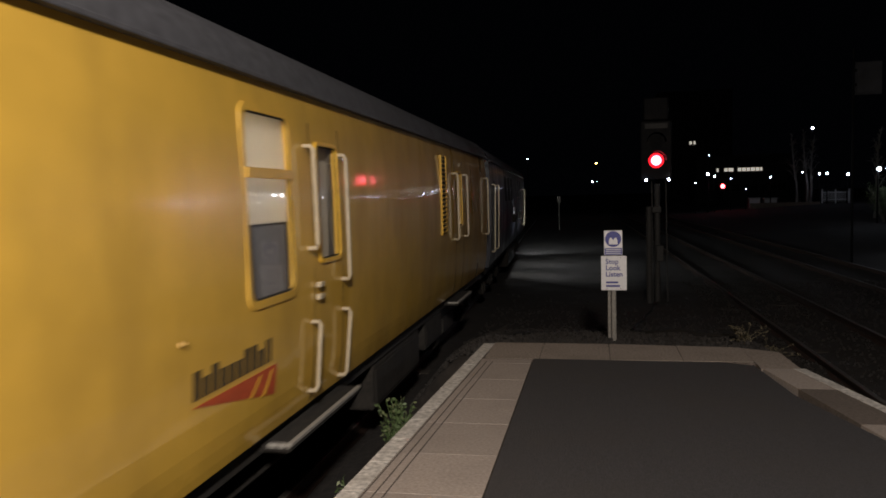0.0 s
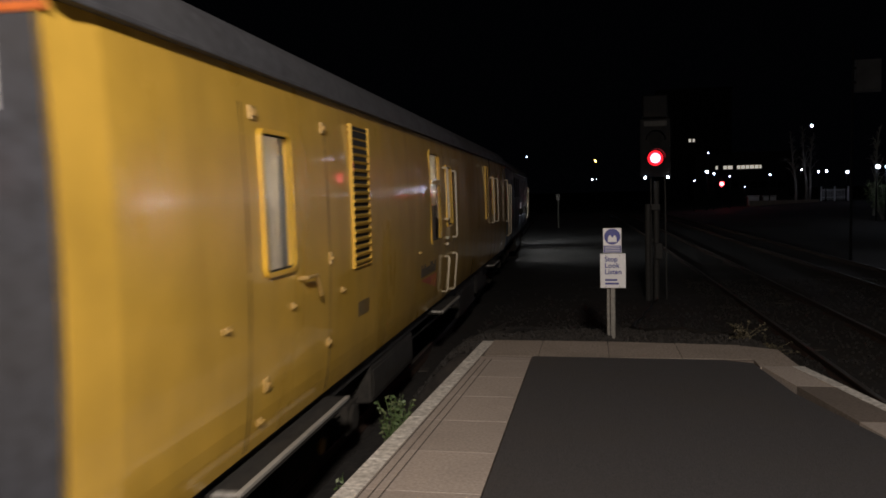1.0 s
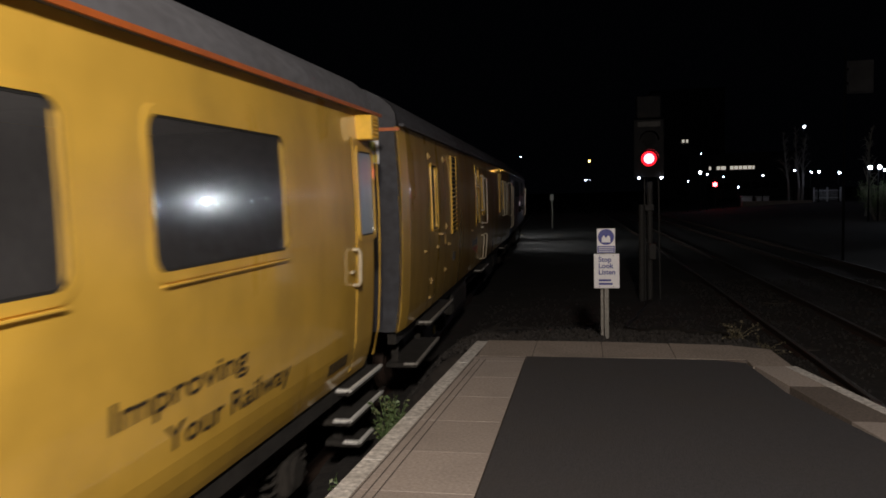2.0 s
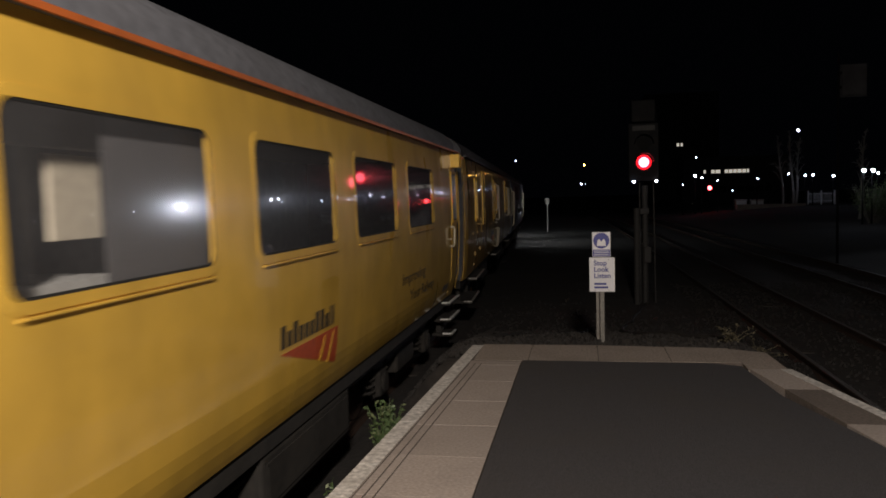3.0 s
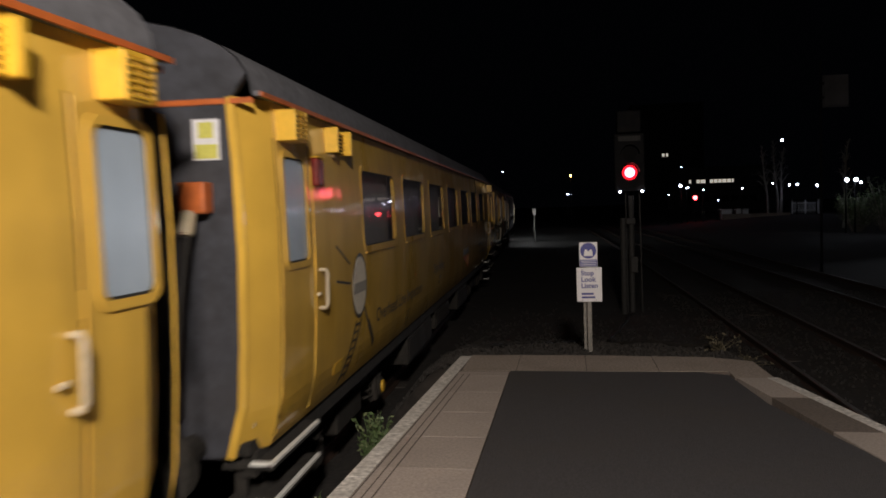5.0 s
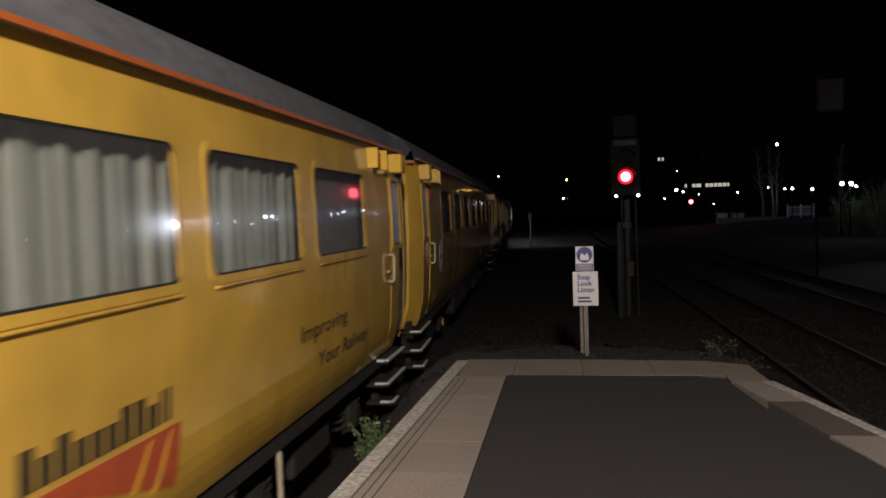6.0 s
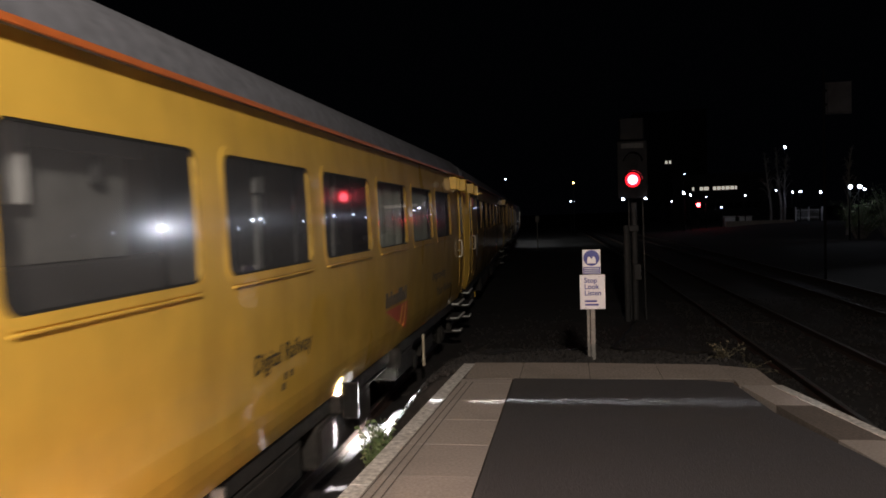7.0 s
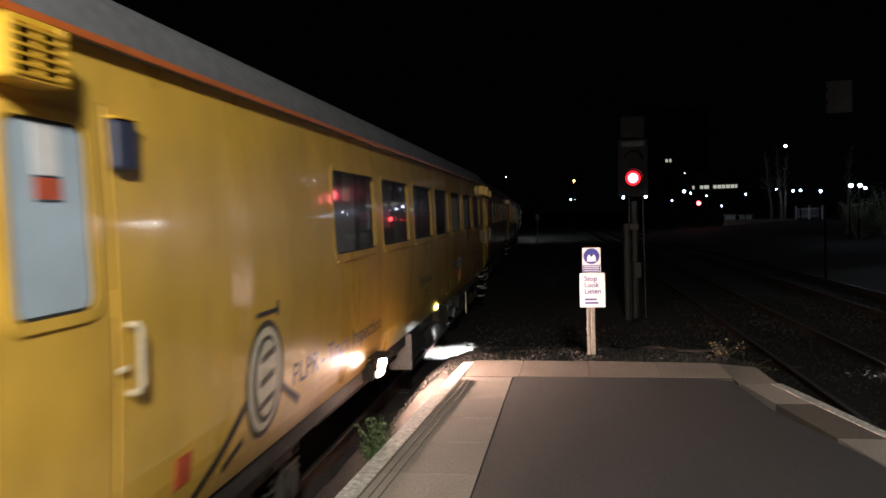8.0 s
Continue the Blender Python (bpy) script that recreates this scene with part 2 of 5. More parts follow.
def put_disc(bm, centre, axis, radius, depth, sides=24, bevel=0.0):
    q = Vector(axis).to_track_quat("Z", "Y").to_matrix().to_4x4()
    made = bmesh.ops.create_cone(bm, cap_ends=True, segments=sides, radius1=radius, radius2=radius, depth=depth, matrix=Matrix.Translation(centre) @ q)
    if bevel:
        edges = [e for e in {e for v in made["verts"] for e in v.link_edges} if len(e.link_faces) == 2 and e.calc_face_angle(0) > 1]
        bmesh.ops.bevel(bm, geom=edges, offset=bevel, segments=2, affect="EDGES")


def disc(centre, axis, radius, depth, sides=24, bevel=0.0):
    bm = bmesh.new()
    put_disc(bm, centre, axis, radius, depth, sides, bevel)
    return bm


def prism(points, z0, z1):
    """A flat plate with the outline points (x, y), counter-clockwise, between two heights."""
    bm = bmesh.new()
    a = [bm.verts.new((x, y, z0)) for x, y in points]
    b = [bm.verts.new((x, y, z1)) for x, y in points]
    bm.faces.new(a[::-1])
    bm.faces.new(b)
    for i in range(len(a)):
        j = (i + 1) % len(a)
        bm.faces.new((a[i], a[j], b[j], b[i]))
    return bm


def anchor(name, m=None):
    ob = new(name)
    ob.empty_display_size = 0.3
    if m:
        ob.matrix_world = m
    return ob


# ---- ground and tracks ----
RADIUS = 473.5      # the running line curves gently to the left
SIDE = 2.0          # from the eye to the coaches' side
HALF = 1.41         # half a coach's width
RAIL = -0.915
STRAIGHT = 24.0     # from here on the line runs straight


def smooth(a, b, x):
    t = max(0.0, min(1.0, (x - a) / (b - a)))
    return t * t * (3 - 2 * t)


def along(s, offset=0.0, z=0.0):
    """The pose at s metres along the running line's centre."""
    a = min(s, STRAIGHT) / RADIUS
    r = RADIUS - HALF + offset
    more = max(0.0, s - STRAIGHT)
    return pose(0, 0, 0, 0, 0, -0.23) @ pose(-SIDE - RADIUS + r * math.cos(a) - more * math.sin(a), r * math.sin(a) + more * math.cos(a), z, 0, 0, math.degrees(a))


def ground_height(x, y):
    rough = noise.noise((x * 0.9, y * 0.9, 0.3)) * 0.06 + noise.noise((x * 3.1, y * 3.1, 4.0)) * 0.03
    z = -1.06 + rough * smooth(90, 30, abs(y))
    ramp = smooth(16.5, 8.6, y) if y > 8.4 else 0.0
    across = smooth(-2.5, -1.4, x) * smooth(3.0, 1.7, x)
    z += 0.92 * ramp * across
    z += 0.9 * smooth(40, 100, y) * smooth(9, 26, x)
    return z


def build_ground():
    def steps(near, far, fine, grow):
        out, step = [0.0], fine
        while out[-1] < far:
            if out[-1] > near:
                step *= grow
            out.append(out[-1] + step)
        return out
    xs = steps(7, 1500, 0.22, 1.22)
    xs = [-x for x in xs[:0:-1]] + xs
    ys = steps(24, 2500, 0.25, 1.16)
    ys = [-y for y in steps(4, 1500, 0.8, 1.4)[:0:-1]] + ys
    bm = bmesh.new()
    grid = [[bm.verts.new((x, y, ground_height(x, y))) for x in xs] for y in ys]
    for a, b in zip(grid, grid[1:]):
        for i in range(len(xs) - 1):
            bm.faces.new((a[i], a[i + 1], b[i + 1], b[i]))
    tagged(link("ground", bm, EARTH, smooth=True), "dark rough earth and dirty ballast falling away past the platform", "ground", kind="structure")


build_ground()


def rail_mesh(points):
    """A flat-bottomed rail swept along points."""
    outline = [(-0.07, 0), (0.07, 0), (0.07, 0.012), (0.012, 0.035), (0.012, 0.11), (0.035, 0.12), (0.035, 0.152), (0.028, 0.159), (-0.028, 0.159), (-0.035, 0.152), (-0.035, 0.12), (-0.012, 0.11), (-0.012, 0.035), (-0.07, 0.012)]
    bm = bmesh.new()
    rings = []
    for i, p in enumerate(points):
        way = (Vector(points[min(i + 1, len(points) - 1)]) - Vector(points[max(i - 1, 0)])).normalized()
        right = Vector((way.y, -way.x, 0))
        rings.append([bm.verts.new(Vector(p) + right * u + Vector((0, 0, v - 0.159))) for u, v in outline])
    k = len(outline)
    for a, b in zip(rings, rings[1:]):
        for i in range(k):
            f = bm.faces.new((a[i], a[(i + 1) % k], b[(i + 1) % k], b[i]))
            f.material_index = 1 if i in (6, 7, 8) else 0
    return bm


def build_track(name, label, path, sleepers):
    """path(s) gives the pose of the track's centre at rail level."""
    top = anchor(name)
    tagged(top, label, "railway track", kind="structure")
    for side in (-0.7525, 0.7525):
        pts = [tuple((path(s) @ Matrix.Translation((side, 0, 0))).translation) for s in (-30, -15, 0, 5, 10, 15, 20, 25, 30, 40, 50, 60, 80, 100, 130, 160, 200)]
        part("rail", rail_mesh(pts), [RAIL_RUST, STEEL], top, "rusty rail with a bright worn head")
    data = None
    for i in range(sleepers):
        m = path(-12 + 0.7 * i)
        if data is None:
            ob = part("sleeper", box(-1.25, 1.25, -0.13, 0.13, -0.34, -0.165, 0.015), SLEEPER, top)
            data = ob.data
        else:
            ob = new("sleeper", data)
            ob.parent = top
        ob.matrix_local = m
    return top


build_track("track_running", "curving railway track on grimy sleepers beside the platform", lambda s: along(s, 0, RAIL), 110)
build_track("track_right", "railway track with rusty rails in dark ballast", lambda s: pose(4.15 - 0.0006 * s * s * 0.3, s, RAIL), 110)
build_track("track_far_right", "further railway track lost in the dark", lambda s: pose(8.0 - 0.0006 * s * s * 0.3, s, RAIL), 90)


def build_stones():
    """Loose ballast past the platform's end and along the tracks."""
    rnd = random.Random(4)
    bm = bmesh.new()
    spots = [(rnd.uniform(-2.3, 3.2), 8.75 + abs(rnd.gauss(0, 4.0))) for _ in range(7500)]
    spots += [(rnd.gauss(-1.75, 0.3), rnd.uniform(8.7, 14)) for _ in range(900)]
    spots += [(rnd.uniform(2.6, 9.0), rnd.uniform(5.5, 24)) for _ in range(5500)]
    spots += [(rnd.uniform(-1.9, -1.5), rnd.uniform(2, 9)) for _ in range(500)]
    for x, y in spots:
        r = rnd.uniform(0.018, 0.045)
        z = ground_height(x, y)
        if x < -1.45 and y < 8.7:
            z = -1.03
        m = Matrix.Translation((x, y, z + r * 0.3)) @ Euler((rnd.random() * 6, rnd.random() * 6, rnd.random() * 6)).to_matrix().to_4x4() @ Matrix.Diagonal((r, r * rnd.uniform(0.6, 1), r * rnd.uniform(0.5, 0.9), 1))
        corners = [m @ Vector(c) for c in ((1, 0, 0), (-1, 0.2, 0), (0, 1, 0.1), (0.1, -1, 0), (0, 0, 1), (0, 0.1, -1))]
        v = [bm.verts.new(c) for c in corners]
        for f in ((0, 2, 4), (2, 1, 4), (1, 3, 4), (3, 0, 4), (2, 0, 5), (1, 2, 5), (3, 1, 5), (0, 3, 5)):
            bm.faces.new([v[i] for i in f])
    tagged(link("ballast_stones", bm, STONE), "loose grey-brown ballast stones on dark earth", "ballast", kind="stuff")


build_stones()


# ---- platform ----
def left_edge(y):
    return -1.60 + 0.0446 * y


def right_edge(y):
    return 3.38 - 0.2 * y


def build_platform():
    top = anchor("platform")
    tagged(top, "station platform end of tarmac between worn concrete edge slabs", "platform", kind="structure")
    back = 8.62
    part("platform_wall", prism([(left_edge(-9) + 0.06, -9), (4.6, -9), (1.98, 7.3), (1.84, 8.26), (left_edge(8.6) + 0.06, back - 0.04)], -1.3, -0.075), WALL_BRICK, top, "sooty brick platform wall")
    part("tarmac", prism([(-0.61, -8.9), (4.2, -8.9), (1.86, 5.3), (1.56, 6.5), (1.46, 7.6), (1.2, 7.72), (-0.6, 7.76)], -0.07, 0.004), TARMAC, top, "dark grey tarmac surface")
    # dark grit in the joints
    part("joint_bed", prism([(left_edge(-8.9) + 0.02, -8.9), (-0.612, -8.9), (-0.612, 7.74), (1.5, 7.74), (1.5, 8.4), (left_edge(8.5) + 0.02, 8.5)], -0.07, -0.003), WALL_BRICK, top)
    # edge slabs on the running line's side
    joints = [-8.9 + 0.685 * i for i in range(25)]
    joints = [y for y in joints if y < 7.6] + [7.74]
    for y0, y1 in zip(joints, joints[1:]):
        ends = ((left_edge(y0) + 0.13, y0 + 0.004), (-0.615, y0 + 0.004), (-0.615, y1 - 0.004), (left_edge(y1) + 0.13, y1 - 0.004))
        part("edge_slab", prism(ends, -0.07, random.uniform(-0.0004, 0.0004)), SLAB, top)
    rnd = random.Random(2)
    y = -8.9
    while y < 8.5:
        n = min(y + rnd.uniform(0.42, 0.5), 8.56)
        ends = ((left_edge(y), y + 0.004), (left_edge(y) + 0.125, y + 0.004), (left_edge(n) + 0.125, n - 0.004), (left_edge(n), n - 0.004))
        part("nosing_stone", prism(ends, -0.11, rnd.uniform(0.0, 0.002)), WORN_WHITE, top, "nosing stone with worn white paint")
        y = n
    # grooves of the slabs, drawn as narrow dark strips on top
    for off in (0.14, 0.20, 0.26):
        ends = ((left_edge(-8.9) + off, -8.9), (left_edge(-8.9) + off + 0.005, -8.9), (left_edge(7.6) + off + 0.005, 7.6), (left_edge(7.6) + off, 7.6))
        part("grit_groove", prism(ends, -0.02, 0.0055), WALL_BRICK, top)
    # the strip across the platform's end
    xs = [left_edge(8.2) + 0.13, -0.55, 0.15, 0.85, 1.5]
    for a, b in zip(xs, xs[1:]):
        ya = 8.62 - 0.08 * max(0, a)
        part("end_slab", prism(((a + 0.004, 7.77), (b - 0.004, 7.77), (b - 0.004, 8.62 - 0.09 * max(0, b)), (a + 0.004, ya)), -0.08, rnd.uniform(-0.001, 0.001)), END_STRIP, top)
    part("end_slab", prism(((1.504, 7.5), (1.86, 7.36), (1.83, 8.3), (1.504, 8.48)), -0.08, -0.004), END_STRIP, top)
    # slabs on the far side, some paler
    cuts = [(-8.8, -6), (-6, -3.5), (-3.5, -1), (-1, 1.2), (1.2, 3.0), (3.0, 4.6), (4.6, 5.75), (5.75, 6.75), (6.75, 7.5)]
    for i, (a, b) in enumerate(cuts):
        inner = lambda y: min(4.1, 1.47 + max(0, 7.6 - y) * 0.165) if y > 5 else 1.90 + (5 - y) * 0.17
        ends = ((inner(a) + 0.03, a + 0.004), (right_edge(a) - 0.1, a + 0.004), (right_edge(b) - 0.1, b - 0.004), (inner(b) + 0.03, b - 0.004))
        part("far_slab", prism(ends, -0.07, 0.001), (SLAB, PATCH)[i % 2], top)
        ends = ((right_edge(a) - 0.096, a + 0.004), (right_edge(a), a + 0.004), (right_edge(b), b - 0.004), (right_edge(b) - 0.096, b - 0.004))
        part("far_nosing", prism(ends, -0.11, 0.004), WORN_WHITE, top, "nosing stone with worn white paint")
    return top


build_platform()


# ---- the train ----
def half_width(z):
    return HALF - 0.04 * (z - 1.39) ** 2


def side_ring(tuck, z0, zs):
    """Extra inward tuck of the side towards its bottom."""
    return lambda z: half_width(z) - tuck * max(0.0, (0.45 - z) / 0.4) ** 2


def letters_apart(mesh, mat, parent, label):
    """Each letter of the flat lettering becomes a part of its own."""
    bm = bmesh.new()
    bm.from_mesh(mesh)
    bmesh.ops.remove_doubles(bm, verts=bm.verts, dist=1e-5)
    left = set(bm.faces)
    while left:
        todo, piece = [left.pop()], []
        while todo:
            f = todo.pop()
            piece.append(f)
            for e in f.edges:
                for g in e.link_faces:
                    if g in left:
                        left.remove(g)
                        todo.append(g)
        one, made = bmesh.new(), {}
        for f in piece:
            for v in f.verts:
                if v not in made:
                    made[v] = one.verts.new(v.co)
            one.faces.new([made[v] for v in f.verts])
        part("letter", one, mat, parent, label)
    bm.free()


class Coach:
    """A carriage body between two places along the train, built about its own middle."""

    def __init__(self, name, label, rear, front, bottom, tuck, paint, roof_paint, taper=0.0):
        self.s0, self.s1 = rear, front
        self.mid = (rear + front) / 2
        self.bottom, self.tuck, self.taper = bottom, tuck, taper
        self.width = side_ring(tuck, bottom, None)
        self.ob = anchor(name)
        tagged(self.ob, label, "train carriage", "train")
        self.paint, self.roof_paint = paint, roof_paint

    def y(self, s):
        return s - self.mid

    def on(self, s, z, out=0.0):
        return Vector((self.width(z) + out, self.y(s), z))

    def shell(self, holes, gutter_mat=None):
        """holes: (s0, s1, z0, z1) openings in the side that faces the platform."""
        a, b = self.y(self.s0), self.y(self.s1)
        zs = sorted({self.bottom, 0.12, 0.2, 0.28, 0.36, 0.5, 0.75, 1.0, 1.65, 2.2, 2.40} | {z for h in holes for z in h[2:]})
        zs = [z for z in zs if z >= self.bottom]
        ys = sorted({a, b} | {self.y(s) for h in holes for s in h[:2]} | {a + (b - a) * i / 10 for i in range(1, 10)})
        bm = bmesh.new()
        ys = sorted(set(ys) | {a + 0.3, b - 0.3})

        def inset(y):
            return self.taper * max(0.0, 1 - min(y - a, b - y) / 0.3)
        cols = [[bm.verts.new((self.width(z) - inset(y), y, z)) for z in zs] for y in ys]
        for i in range(len(ys) - 1):
            for j in range(len(zs) - 1):
                yc, zc = (ys[i] + ys[i + 1]) / 2, (zs[j] + zs[j + 1]) / 2
                if any(self.y(h[0]) < yc < self.y(h[1]) and h[2] < zc < h[3] for h in holes):
                    continue
                bm.faces.new((cols[i][j], cols[i + 1][j], cols[i + 1][j + 1], cols[i][j + 1]))
        thicken(bm, (-0.035, 0, 0))
        part("side_panel", bm, self.paint, self.ob)
        bm = bmesh.new()
        left = [[bm.verts.new((-self.width(z), y, z)) for z in zs] for y in (a, b)]
        for j in range(len(zs) - 1):
            bm.faces.new((left[0][j], left[0][j + 1], left[1][j + 1], left[1][j]))
        thicken(bm, (0.035, 0, 0))
        part("side_panel", bm, self.paint, self.ob)
        # roof
        bm = bmesh.new()
        w = self.width(2.40) - 0.015
        arc = [(w * math.cos(k * math.pi / 18) if k not in (0, 18) else w * math.cos(k * math.pi / 18), 2.40 + 0.56 * math.sin(k * math.pi / 18) ** 0.8) for k in range(19)]
        n = 7
        rows = [[bm.verts.new((x, a + 0.02 + (b - a - 0.04) * i / n, z)) for x, z in arc] for i in range(n + 1)]
        for p, q in zip(rows, rows[1:]):
            for k in range(18):
                bm.faces.new((p[k], q[k], q[k + 1], p[k + 1]))
        part("roof", bm, self.roof_paint, self.ob, smooth=True)
        # gutter and its line of paint
        for side in (1, -1):
            x = side * self.width(2.40)
            part("gutter", box(min(x, x + side * 0.055), max(x, x + side * 0.055), a, b, 2.392, 2.425, 0.008), gutter_mat or self.roof_paint, self.ob)
        # floor
        part("floor_pan", box(-self.width(self.bottom) + 0.04, self.width(self.bottom) - 0.04, a + 0.03, b - 0.03, self.bottom + 0.01, self.bottom + 0.09), GEAR, self.ob)

    def inside(self, mat=None):
        a, b = self.y(self.s0) + 0.1, self.y(self.s1) - 0.1
        part("inner_floor", box(-1.25, 1.25, a, b, 0.25, 0.3), INSIDE, self.ob)
        part("inner_wall", box(-1.28, -1.22, a, b, 0.3, 2.3), mat or INSIDE, self.ob)
        part("inner_ceiling", box(-1.2, 1.2, a, b, 2.3, 2.33), PALE_INSIDE, self.ob)

    def ends(self, paint, orange):
        for s, d in ((self.s0, 1), (self.s1, -1)):
            y = self.y(s)
            bm = bmesh.new()
            ring = [(self.width(z) - self.taper - 0.004, z) for z in (self.bottom, 0.3, 0.6, 1.0, 1.39, 1.8, 2.1, 2.39)]
            w = self.width(2.40) - 0.02
            ring += [(w * math.cos(k * math.pi / 18), 2.40 + 0.55 * math.sin(k * math.pi / 18) ** 0.8) for k in range(1, 18)]
            ring += [(-x, z) for x, z in ring[7::-1]]
            near = [bm.verts.new((x, y, z)) for x, z in ring]
            far = [bm.verts.new((x, y + d * 0.06, z)) for x, z in ring]
            bm.faces.new(near)
            bm.faces.new(far[::-1])
            for i in range(len(ring)):
                j = (i + 1) % len(ring)
                bm.faces.new((near[i], far[i], far[j], near[j]))
            bmesh.ops.recalc_face_normals(bm, faces=bm.faces)
            part("end_wall", bm, paint, self.ob, "dark grey carriage end")
            w = self.width(2.37)
            if orange:
                part("end_line", box(-w, w, min(y, y - d * 0.012), max(y, y - d * 0.012), 2.35, 2.385), ORANGE, self.ob, "orange cantrail line")
            # gangway with rubber bellows and a faceplate
            bm = bmesh.new()
            put_box(bm, -0.52, 0.52, min(y, y - d * 0.3), max(y, y - d * 0.3), 0.15, 2.28, 0.03)
            part("gangway", bm, RUBBER, self.ob, "black rubber gangway bellows")
            part("gangway_plate", box(-0.48, 0.48, min(y - d * 0.3, y - d * 0.33), max(y - d * 0.3, y - d * 0.33), 0.2, 2.2, 0.01), INSIDE, self.ob)
            # cables and fittings on the end
            part("jumper_cable", tube([(0.97, y - d * 0.1, 1.67), (0.96, y - d * 0.16, 1.5), (0.92, y - d * 0.2, 1.1), (0.86, y - d * 0.17, 0.6), (0.8, y - d * 0.05, 0.35)], 0.035), CABLE, self.ob)
            part("jumper_socket", box(0.9, 1.08, min(y, y - d * 0.14), max(y, y - d * 0.14), 1.66, 1.86, 0.015), RED_PAINT if not orange else ORANGE, self.ob, "orange jumper socket")
            part("jumper_plug", disc((0.97, y - d * 0.16, 1.6), (0, 0.4, 1), 0.05, 0.16, 12, 0.01), HANDLE, self.ob, "pale cable plug")
            part("warning_plate", box(0.96, 1.14, min(y, y - d * 0.006), max(y, y - d * 0.006), 2.0, 2.26), WHITE_PLATE, self.ob, "white and yellow electric warning plate")
            part("warning_stripe", box(0.975, 1.125, min(y - d * 0.007, y - d * 0.01), max(y - d * 0.007, y - d * 0.01), 2.01, 2.1), YELLOW_PLATE, self.ob)
            part("warning_triangle", box(1.0, 1.1, min(y - d * 0.007, y - d * 0.01), max(y - d * 0.007, y - d * 0.01), 2.14, 2.24), YELLOW_PLATE, self.ob)
            for x in (-0.87, 0.87):
                bm = bmesh.new()
                put_disc(bm, (x, y - d * 0.2, 0.14), (0, 1, 0), 0.09, 0.4, 12)
                put_disc(bm, (x, y - d * 0.4, 0.14), (0, 1, 0), 0.22, 0.04, 20, 0.012)
                part("buffer", bm, GEAR, self.ob)
            part("coupler", box(-0.12, 0.12, min(y, y - d * 0.34), max(y, y - d * 0.34), 0.0, 0.25, 0.02), GEAR, self.ob)

    def window(self, s0, s1, z0, z1, pane=None, blind=None, frame_mat=None, border=0.05, radius=0.09, proud=0.006, ledge=True):
        """A rounded frame, its pane, and what hangs behind it."""
        def rounded(a0, a1, b0, b1, r, k=5):
            pts = []
            for cx, cz, start in ((a1 - r, b0 + r, -90), (a1 - r, b1 - r, 0), (a0 + r, b1 - r, 90), (a0 + r, b0 + r, 180)):
                for i in range(k + 1):
                    t = radians(start + 90 * i / k)
                    pts.append((cx + r * math.cos(t), cz + r * math.sin(t)))
            return pts
        outer = rounded(s0 - border, s1 + border, z0 - border, z1 + border, radius + border * 0.6)
        inner = rounded(s0, s1, z0, z1, radius)
        bm = bmesh.new()
        n = len(outer)
        base = [bm.verts.new(self.on(s, z, 0.0)) for s, z in outer]
        lip = [bm.verts.new(self.on(s + (s0 + s1 - 2 * s) * 0.008, z, proud)) for s, z in outer]
        face = [bm.verts.new(self.on(s, z, proud)) for s, z in inner]
        deep = [bm.verts.new(self.on(s, z, -0.012)) for s, z in inner]
        for a, b in ((base, lip), (lip, face), (face, deep)):
            for i in range(n):
                j = (i + 1) % n
                bm.faces.new((a[i], a[j], b[j], b[i]))
        fr = part("window_frame", bm, frame_mat or self.paint, self.ob)
        bm = bmesh.new()
        rim = [bm.verts.new(self.on(s, z, -0.002)) for s, z in inner]
        back = [bm.verts.new(self.on(s, z, -0.008)) for s, z in inner]
        bm.faces.new(rim)
        for i in range(n):
            bm.faces.new((rim[i], back[i], back[(i + 1) % n], rim[(i + 1) % n]))
        glass_ob = part("window_pane", bm, pane or GLASS, self.ob)
        glass_ob.visible_shadow = False
        bm = bmesh.new()
        o1, i1 = rounded(s0 - 0.001, s1 + 0.001, z0 - 0.001, z1 + 0.001, radius), rounded(s0 + 0.014, s1 - 0.014, z0 + 0.014, z1 - 0.014, radius - 0.012)
        a = [bm.verts.new(self.on(s, z, proud * 0.3)) for s, z in o1]
        b = [bm.verts.new(self.on(s, z, proud * 0.1)) for s, z in i1]
        for i in range(n):
            bm.faces.new((a[i], a[(i + 1) % n], b[(i + 1) % n], b[i]))
        part("window_seal", bm, RUBBER, self.ob)
        if ledge:
            x = self.width(z0 - 0.09)
            part("drip_ledge", box(x - 0.004, x + 0.018, self.y(s0 + 0.05), self.y(s1 - 0.05), z0 - border - 0.022, z0 - border - 0.008, 0.004), self.paint, self.ob)
        if blind:
            x = self.width((z0 + z1) / 2) - 0.1
            bm = bmesh.new()
            waves = 0.02 if blind is CURTAIN else 0.0
            count = 40 if waves else 2
            lo = [bm.verts.new((x + waves * (math.sin(i * 1.1) + 0.7 * math.sin(i * 2.7 + 1.0 + 0.4 * math.sin(i))), self.y(s0 - 0.05 + (s1 - s0 + 0.1) * i / count), z0 - 0.1)) for i in range(count + 1)]
            hi = [bm.verts.new((x + waves * (math.sin(i * 1.1) + 0.7 * math.sin(i * 2.7 + 1.0 + 0.4 * math.sin(i))), self.y(s0 - 0.05 + (s1 - s0 + 0.1) * i / count), z1 + 0.1)) for i in range(count + 1)]
            for i in range(count):
                bm.faces.new((lo[i], lo[i + 1], hi[i + 1], hi[i]))
            thicken(bm, (-0.006, 0, 0))
            part("curtain" if waves else "roller_blind", bm, blind, self.ob)
        return fr

